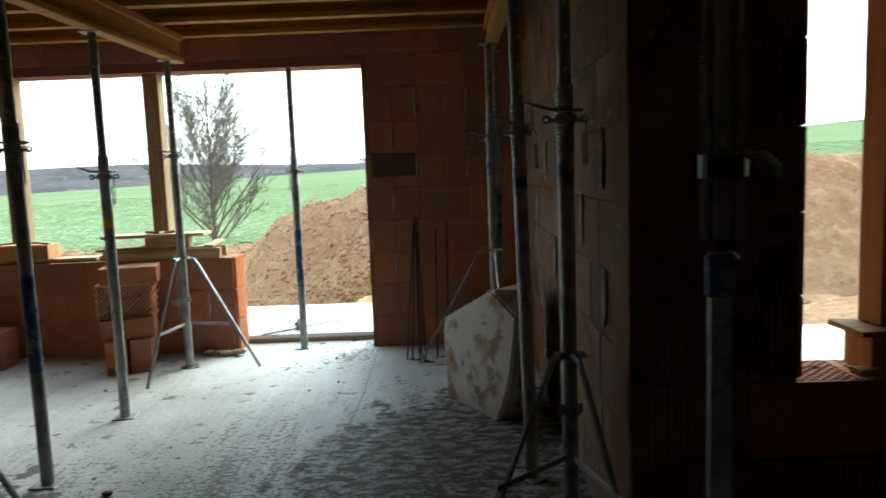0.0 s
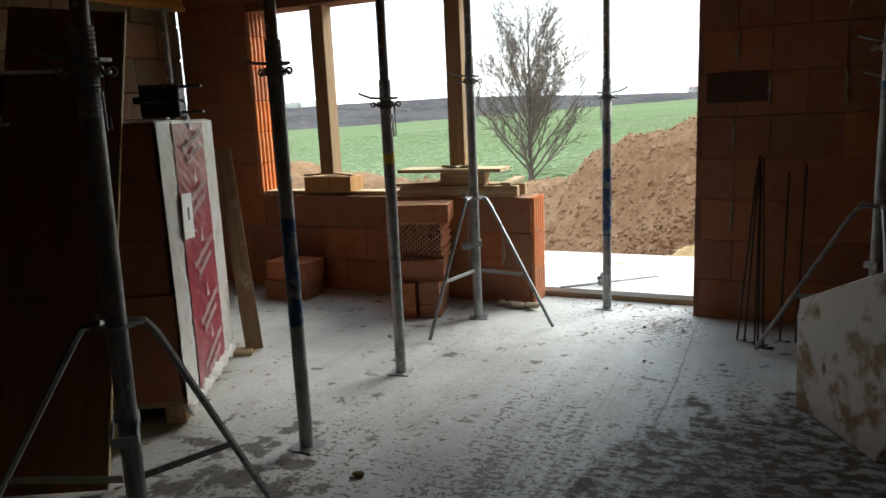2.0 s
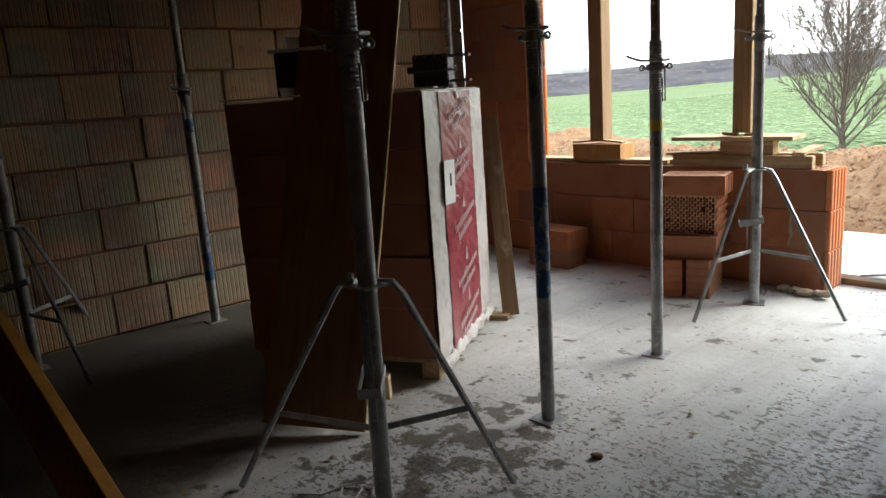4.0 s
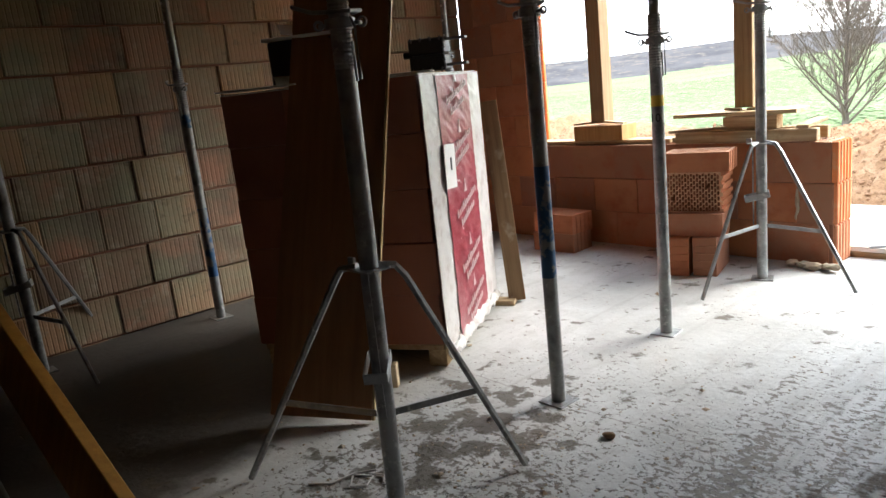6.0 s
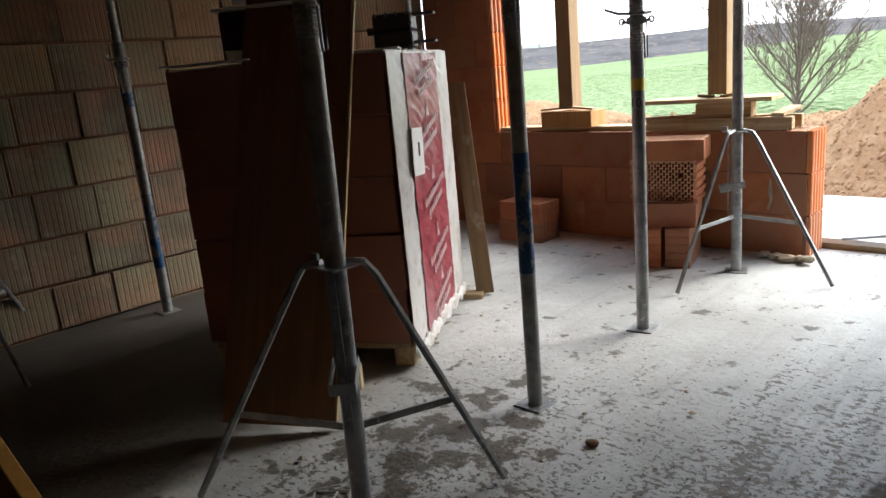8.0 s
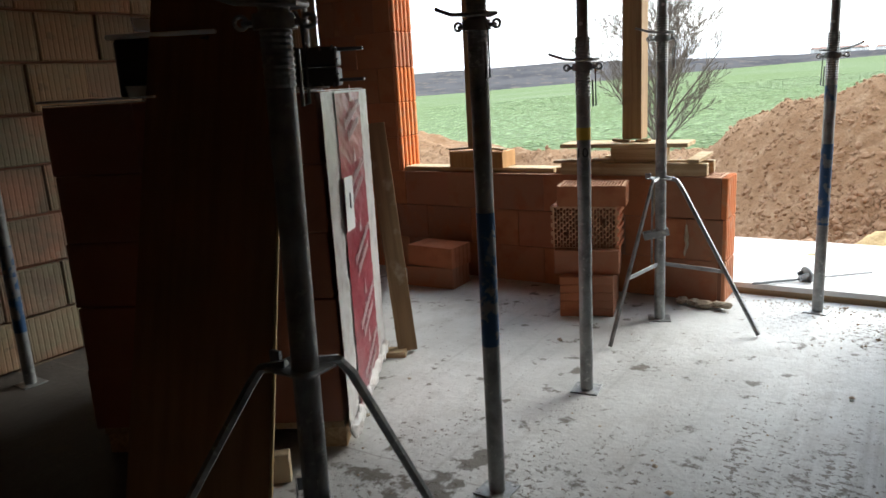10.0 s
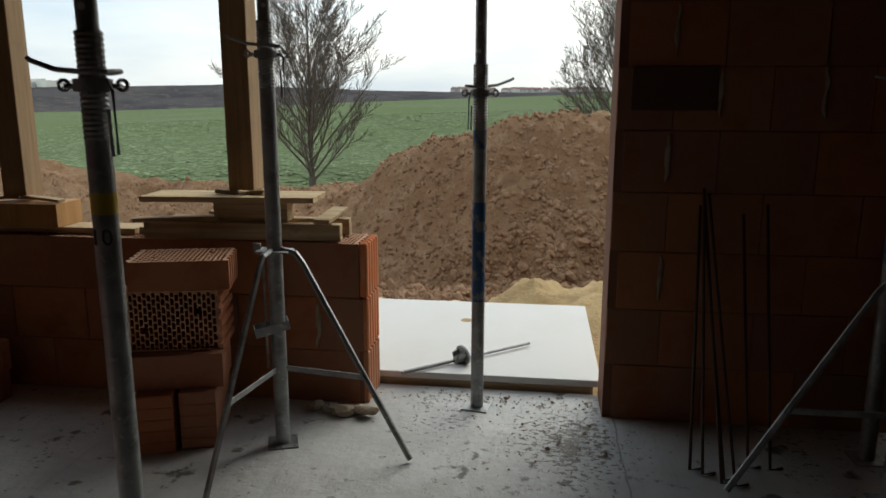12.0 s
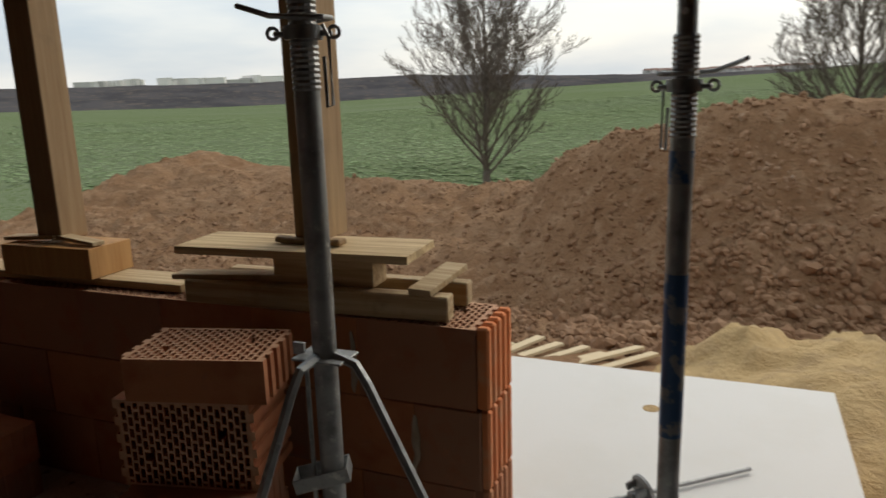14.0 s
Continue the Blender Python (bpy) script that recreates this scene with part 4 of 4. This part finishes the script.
def smooth_step(a, b, v):
    t = min(1.0, max(0.0, (v - a) / (b - a)))
    return t * t * (3 - 2 * t)


def lerp(table, v):
    return float(np.interp(v, [p[0] for p in table], [p[1] for p in table]))


CREST = [(-90, -0.5), (-54, -0.75), (-36, -1.0), (-20, -0.45), (3, 0.36), (26, 2.0), (90, 3.5)]


def field_height(x, y):
    r = math.hypot(x - 0.7, y - 4)
    near = -0.30 - 0.72 * smooth_step(7.9, 10.4, y)
    if y < 18 and r < 21:
        return near + 0.42 * smooth_step(14, 19, y)
    az = math.degrees(math.atan2(x - 0.7, y - 4))
    crest = 1.38 + 210 * math.tan(radians(lerp(CREST, max(-90, min(90, az)))))
    k = min(1.0, (r - 15) / 195)
    out = -0.58 + (crest + 0.58) * k
    if r > 210:
        out = crest - (r - 210) * 0.05
    if y < 5:
        out = min(out, -0.3)
    return out * smooth_step(15, 21, r) + near * (1 - smooth_step(15, 21, r))


def spread(lo, hi, fine, step):
    out, v = [], 0.0
    while v < hi:
        out.append(v)
        v += step if v < fine else max(step, (v - fine) * 0.16 + step)
    out.append(hi)
    left, v = [], -step
    while v > lo:
        left.append(v)
        v -= step if -v < fine else max(step, (-v - fine) * 0.16 + step)
    left.append(lo)
    return sorted(left) + out


ground = part("ground", grid(spread(-2200, 2200, 14, 1.0), spread(-400, 2400, 24, 1.0), field_height), FIELD, smooth=True)
tagged(ground, kind="structure")

# crop rows: tufts of leaves on the near field
rnd = random.Random(5)
tufts = []
faces = []
for i in range(70000):
    a, r = rnd.uniform(-1.05, 0.62), 14.5 + 62 * rnd.random() ** 1.6
    x, y = 0.7 + r * math.sin(a), 4 + r * math.cos(a)
    if y < 16.8 or rnd.random() < 0.25 + 0.3 * noise.noise((x * 0.5, y * 0.5, 0)):
        continue
    z = field_height(x, y) + 0.012
    s = rnd.uniform(0.022, 0.054) * (1 + r / 60)
    t = rnd.uniform(0, 6.28)
    k = len(tufts)
    for j in range(2):
        u = t + j * 1.7
        dx, dy = math.cos(u) * s, math.sin(u) * s
        tufts += [(x - dx, y - dy, z), (x + dx, y + dy, z), (x + dx - dy * 1.1, y + dy + dx * 1.1, z + s * 0.14), (x - dx - dy * 1.2, y - dy + dx * 1.2, z + s * 0.10)]
        faces.append((k + j * 4, k + j * 4 + 1, k + j * 4 + 2, k + j * 4 + 3))
me = bpy.data.meshes.new("crop_tufts")
me.from_pydata(tufts, [], faces)
me.materials.append(LEAF)
tagged(new("crop_tufts", me), "low green leafy crop growing over the field", "crop", kind="stuff")

# the dug-out soil
RIDGE = [(-30, 16, -1.0), (-12.4, 16, -1.0), (-11, 16, -0.3), (-9.9, 16, 0.22), (-9.2, 16, 0.28), (-8, 16, -0.02), (-5.9, 15.5, -0.13), (-3.8, 15, -0.11), (-2.9, 14.8, -0.08), (-2.2, 14.3, -0.01), (-1.35, 13.3, 0.56),
         (-0.65, 12.8, 0.85), (-0.1, 12.5, 0.94), (0.35, 12.3, 1.15), (1.1, 12.3, 1.24), (1.9, 12.3, 1.18), (4, 12.3, 1.25), (7.8, 12.3, 1.41), (14, 12.3, 1.2)]


def mound_height(x, y):
    yr, zr = lerp([(p[0], p[1]) for p in RIDGE], x), lerp([(p[0], p[2]) for p in RIDGE], x)
    zr += 0.06 * noise.fractal((x * 1.3, 3.1, 0), 1, 2, 4)
    foot = 9.7 + 1.2 * (1 - smooth_step(-1.5, 1.0, x)) * smooth_step(-9, -3, x) + 0.25 * noise.noise((x * 0.8, 0.3, 7))
    base = field_height(x, y) + 0.03 - 0.25 * smooth_step(16, 17.5, y)
    if y < yr:
        k = (y - foot) / max(0.5, yr - foot)
        k = max(-0.2, k)
        up = smooth_step(0, 1, min(1, k)) * 0.35 + min(1, k) * 0.65
    else:
        up = 1 - smooth_step(0, 2.6, y - yr)
    h = base + 0.05
    h = base + (zr - base) * max(0.0, up) if up > 0 else h
    rough = 0.15 * noise.fractal((x * 1.1, y * 1.1, 2), 1, 2, 3) + 0.125 * noise.fractal((x * 3.2, y * 3.2, 5), 0.75, 2.1, 6)
    h = max(h, -0.42 - 0.58 * smooth_step(9.6, 10.6, y)) if y < yr else h
    return h + rough * (0.35 + 0.65 * min(1.0, max(0.0, up) * 3) if y < yr - 0.3 else 0.35)


yard = part("yard_soil", grid(np.arange(2.53, 12.0, 0.15), np.arange(2.93, 10.5, 0.15), lambda x, y: field_height(x, y) + 0.06 + 0.05 * noise.fractal((x * 2, y * 2, 4), 1, 2, 4)), SAND, smooth=True)
tagged(yard, "trampled pale soil and sand beside the bay wall", "soil", kind="stuff")
mound = part("earth_mound", grid(np.arange(-13, 12.01, 0.085), np.concatenate([np.arange(6.28, 9.6, 0.16), np.arange(9.6, 18.5, 0.085)]), mound_height), EARTH, smooth=True)
tagged(mound, "long brown heap of dug-out soil beside the field", "heap of soil")

rnd = random.Random(9)
clods = bmesh.new()
ico = bmesh.new()
bmesh.ops.create_icosphere(ico, subdivisions=1, radius=1)
shape = [v.co.copy() for v in ico.verts]
tri = [[v.index for v in f.verts] for f in ico.faces]
ico.free()
verts, polys = [], []


def clod(x, y, z, r):
    k = len(verts)
    turn = Euler((rnd.uniform(0, 3), rnd.uniform(0, 3), rnd.uniform(0, 3))).to_matrix()
    sx, sy, sz = rnd.uniform(0.7, 1.3), rnd.uniform(0.7, 1.2), rnd.uniform(0.5, 0.9)
    for v in shape:
        q = turn @ Vector((v.x * sx, v.y * sy, v.z * sz)) * r * rnd.uniform(0.8, 1.15)
        verts.append((x + q.x, y + q.y, z + q.z))
    polys.extend([[k + i for i in f] for f in tri])


for i in range(44000):
    x = rnd.uniform(-9, 6)
    y = rnd.uniform(9.0, 12.8) if x > -1 else rnd.uniform(9.3, 15.2)
    low = math.exp(-max(0, y - 10.6) * 1.3) * (1.0 if noise.noise((x * 0.7, y * 0.7, 3)) > -0.15 else 0.35)
    if rnd.random() > 0.20 + 0.75 * low:
        continue
    r = rnd.uniform(0.009, 0.026) * (1 + 0.75 * low) * (1.9 if rnd.random() < 0.13 else 1)
    clod(x, y, mound_height(x, y) + r * 0.2, r)
for i in range(150):
    x, y = rnd.uniform(-8, 6), rnd.uniform(10.4, 15.5)
    r = rnd.uniform(0.026, 0.052)
    clod(x, y, mound_height(x, y) + r * 0.1, r)
me = bpy.data.meshes.new("soil_clods")
me.from_pydata(verts, [], polys)
me.materials.append(CLOD)
tagged(new("soil_clods", me), "loose clods and stones scattered over the soil heap", "clods", kind="stuff")


def sand_height(x, y):
    a = 0.34 * math.exp(-abs((x - 1.05) / 0.75) ** 3 - ((y - 9.0) / 0.5) ** 2)
    b = 0.30 * math.exp(-((x - 1.65) / 0.5) ** 2 - ((y - 8.2) / 0.8) ** 2)
    c = 0.16 * math.exp(-((x - 2.0) / 0.7) ** 2 - ((y - 6.9) / 1.0) ** 2)
    lift = max(a, b, c)
    h = field_height(x, y) + (0.02 + 0.12 * smooth_step(0.2, 1.2, x)) + lift + (0.045 + 0.30 * lift) * noise.fractal((x * 2.4, y * 2.4, 1), 0.8, 2, 5) - 0.3 * smooth_step(9.2, 10.2, y) - 0.3 * smooth_step(0.1, -0.4, x)
    return h


sand = part("sand_heap", grid(np.arange(-0.4, 4.0, 0.05), np.arange(6.3, 10.4, 0.05), sand_height), SAND, smooth=True)
tagged(sand, "low heap of yellow building sand beside the board", "heap of sand")
verts, polys = [], []
for i in range(120):
    x, y = -3.8 + rnd.gauss(0, 0.5), 9.6 + rnd.gauss(0, 0.2)
    clod(x, y, mound_height(x, y) + 0.02, rnd.uniform(0.02, 0.07))
me = bpy.data.meshes.new("sand_lumps")
me.from_pydata(verts, [], polys)
me.materials.append(SAND)
tagged(new("sand_lumps", me), "pale sandy lumps at the foot of the soil heap", "debris", kind="stuff")

slab("patio_board", SLAB, (-0.62, 6.255, 0.035), (1.085, 7.54, 0.068), kind="", bevel=0.003, label="large white board lying outside the doorway", category="board")
slab("board_packing", TIMBER, (-0.55, 6.27, -0.32), (1.05, 7.46, 0.033), kind="", label="worn brown timber packing under a white board", category="timber")
tagged(part("board_knot", tube(bmesh.new(), (0.36, 7.13, 0.0682), (0.36, 7.13, 0.0695), 0.035, sides=20), SAND), "round brown mark on the white board", "mark")
for i in range(7):
    x0, y0, x1, y1 = -0.94 + i * 0.125, 8.40 + 0.03 * (i % 2), -0.76 + i * (0.16 + 0.012 * (i % 2)), 8.82 + 0.05 * ((i * 3) % 4)
    bm, m = between((x0, y0, -0.35 + 0.012 * (i % 3)), (x1, y1, -0.355 + 0.015 * (i % 2)), 0.075, 0.022, (0, 0.2, 1), 0.002)
    tagged(part("pale_lath", bm, PALE, m=m), "pale new wooden lath on the ground beyond the board", "lath", "laths on the ground")
rodder = thing("anchor_rod", pose(0.14, 6.20, 0.082), "threaded steel rod with a winged plate lying on the board", "steel rod")
part("rod", rod(bmesh.new(), [(0, 0, 0), (0.60, 0.51, 0.002)], 0.0075, 10), STEEL, rodder, smooth=True)
bm = bmesh.new()
for k in range(24):
    v = Vector((0.60, 0.51, 0)).normalized()
    tube(bm, v * (0.01 + k * 0.011), v * (0.016 + k * 0.011), 0.0105, sides=8)
part("thread", bm, STEEL, rodder)
part("plate", tube(bmesh.new(), (0.27, 0.20, 0.03), (0.277, 0.207, 0.032), 0.052, sides=20), STEEL, rodder)
for s_ in (-1, 1):
    part("wing", box(bmesh.new(), 0.045, 0.010, 0.030, (0, s_ * 0.030, 0), bevel=0.004), STEEL, rodder, m=pose(0.255, 0.195, 0.035, 0, -18, 38))
part("hub", tube(bmesh.new(), (0.235, 0.185, 0.006), (0.285, 0.225, 0.008), 0.02, sides=12), STEEL, rodder)


# ---- trees ----
def tree(x, y, high, seed, label, spread_=1.0):
    rnd = random.Random(seed)
    t = thing("bare_tree", pose(x, y, field_height(x, y) - 0.1), label, "tree", "field trees")
    trunk = bmesh.new()
    rod_taper(trunk, [(0, 0, 0), (0.01, 0.01, high * 0.12), (0.0, 0.02, high * 0.3), (0.03, 0, high * 0.55), (0.0, 0.03, high * 0.8), (0.02, 0, high)], [0.11, 0.09, 0.072, 0.048, 0.024, 0.006], 8)
    part("trunk", trunk, BARK, t, smooth=True)
    crown = bmesh.new()

    def limb(p, d, length, r, depth):
        """A branch that bends slowly upward, with finer ones leaving it at narrow angles."""
        pts, rs = [p], [r]
        q, v = Vector(p), Vector(d).normalized()
        n = (6, 5, 4, 3)[depth]
        for i in range(n):
            v = (v + Vector((rnd.uniform(-1, 1), rnd.uniform(-1, 1), rnd.uniform(-0.5, 0.5))) * 0.065 + Vector((0, 0, 0.055))).normalized()
            q = q + v * length / n
            pts.append(tuple(q))
            rs.append(r * (1 - (i + 1) / n * 0.82))
            if depth < 3 and (i or depth):
                for k in range((2, 2, 1)[depth]):
                    side = v.orthogonal().normalized()
                    side.rotate(Matrix.Rotation(rnd.uniform(0, 6.28), 3, v))
                    limb(tuple(q), v + side * rnd.uniform(0.42, 0.85), length * rnd.uniform(0.24, 0.42) * (1.15 - 0.5 * i / n), rs[-1] * 0.5, depth + 1)
        rod_taper(crown, pts, rs, 4 if depth else 5)

    n = 44
    for i in range(n):
        f = i / n
        z = high * (0.12 + 0.62 * f ** 1.1)
        a = i * 2.4 + rnd.uniform(-0.4, 0.4)
        out = (1.05 - 0.62 * f) * spread_ * rnd.uniform(0.85, 1.1)
        reach = high * (0.54 - 0.23 * f) * rnd.uniform(0.85, 1.08) * (0.72 + 0.28 * min(1, f * 5))
        limb((0, 0, z), (math.cos(a) * out, math.sin(a) * out, 0.92), reach, 0.028 * (1.15 - 0.75 * f), 0)
    part("crown", crown, BARK, t)
    return t


def rod_taper(bm, pts, rs, sides):
    rings = []
    pts = [Vector(p) for p in pts]
    for i, p in enumerate(pts):
        d = (pts[min(i + 1, len(pts) - 1)] - pts[max(i - 1, 0)]).normalized()
        q = d.to_track_quat("Z", "Y")
        r = max(rs[i], 0.0035)
        rings.append([bm.verts.new(p + q @ Vector((r * math.cos(k * math.tau / sides), r * math.sin(k * math.tau / sides), 0))) for k in range(sides)])
    for a, b in zip(rings, rings[1:]):
        for k in range(sides):
            bm.faces.new((a[k], a[(k + 1) % sides], b[(k + 1) % sides], b[k]))


tree(-4.42, 19.1, 4.9, 3, "bare young tree with upswept twigs at the field edge")
tree(2.75, 21.0, 4.9, 8, "bare bushy tree with upswept twigs behind the soil heap", 1.1)
tree(9.3, 20.5, 5.2, 12, "bare tree behind the soil heap beyond the bay")


# ---- distance ----
HILLS = [(-100, 0.6), (-60, 0.7), (-37, 0.74), (-24, 1.0), (-11, 0.58), (0, 0.50), (5, 0.58), (10, 0.9), (30, 2.2), (80, 2.5)]
bm = bmesh.new()
low, top, back = [], [], []
for i in range(400):
    az = -100 + i * 0.45
    r = 620
    el = lerp(HILLS, az) + 0.05 * noise.noise((az * 0.35, 0, 0)) + 0.03 * noise.noise((az * 3, 1, 0))
    s, c = math.sin(radians(az)), math.cos(radians(az))
    low.append(bm.verts.new((0.7 + 420 * s, 4 + 420 * c, -16)))
    top.append(bm.verts.new((0.7 + r * s, 4 + r * c, 1.4 + r * math.tan(radians(el)))))
    back.append(bm.verts.new((0.7 + (r + 80) * s, 4 + (r + 80) * c, -16)))
for rows in ((low, top), (top, back)):
    for a, b, c, d in zip(rows[0], rows[0][1:], rows[1][1:], rows[1]):
        bm.faces.new((a, b, c, d))
hills = tagged(part("backdrop", bm, WOODS), kind="structure")

rnd = random.Random(21)
for i in range(64):
    town = i < 40
    az = rnd.uniform(-7, 5.5) if town else rnd.uniform(-52, -33)
    r = 640 if town else 1500
    el = lerp(HILLS, az) + (0.05 if town else -0.02)
    w, h = (rnd.uniform(4, 9), rnd.uniform(1.2, 2.2)) if town else (rnd.uniform(25, 70), rnd.uniform(6, 13))
    x, y, z = 0.7 + r * math.sin(radians(az)), 4 + r * math.cos(radians(az)), 1.4 + r * math.tan(radians(el))
    house = thing("far_house" if town else "far_block", pose(x, y, z - 8, 0, 0, rnd.uniform(-30, 30)), "small pale house far away on the horizon" if town else "pale apartment block far away on the horizon", "building", "far town" if town else "far city")
    part("wall", box(bmesh.new(), w, 8, h + 8, (0, 0, (h + 8) / 2)), HOUSE, house)
    if town:
        bm = bmesh.new()
        vs = [bm.verts.new(p) for p in ((-w / 2, -4.5, h + 8), (w / 2, -4.5, h + 8), (w / 2, 4.5, h + 8), (-w / 2, 4.5, h + 8), (-w / 2, 0, h + 9.6), (w / 2, 0, h + 9.6))]
        for f in ((0, 1, 5, 4), (2, 3, 4, 5), (1, 2, 5), (3, 0, 4), (3, 2, 1, 0)):
            bm.faces.new([vs[k] for k in f])
        part("roof", bm, ROOF, house)
    else:
        part("roof", box(bmesh.new(), w + 1, 9, 1.0, (0, 0, h + 8.5)), HOUSE, house)

# A thin dark brown panel laid on the north wall's room side.
tagged(solid("dark_block", DARK_PATCH, 0.33, 0.012, 0.17, (1.29, 5.993, 1.415), bevel=0.002), "thin dark brown panel on the block wall", "block")

# ---- the blocks of the walls ----
for wall, me, m in BLOCKS:
    part("block", me, None, wall, m=m)
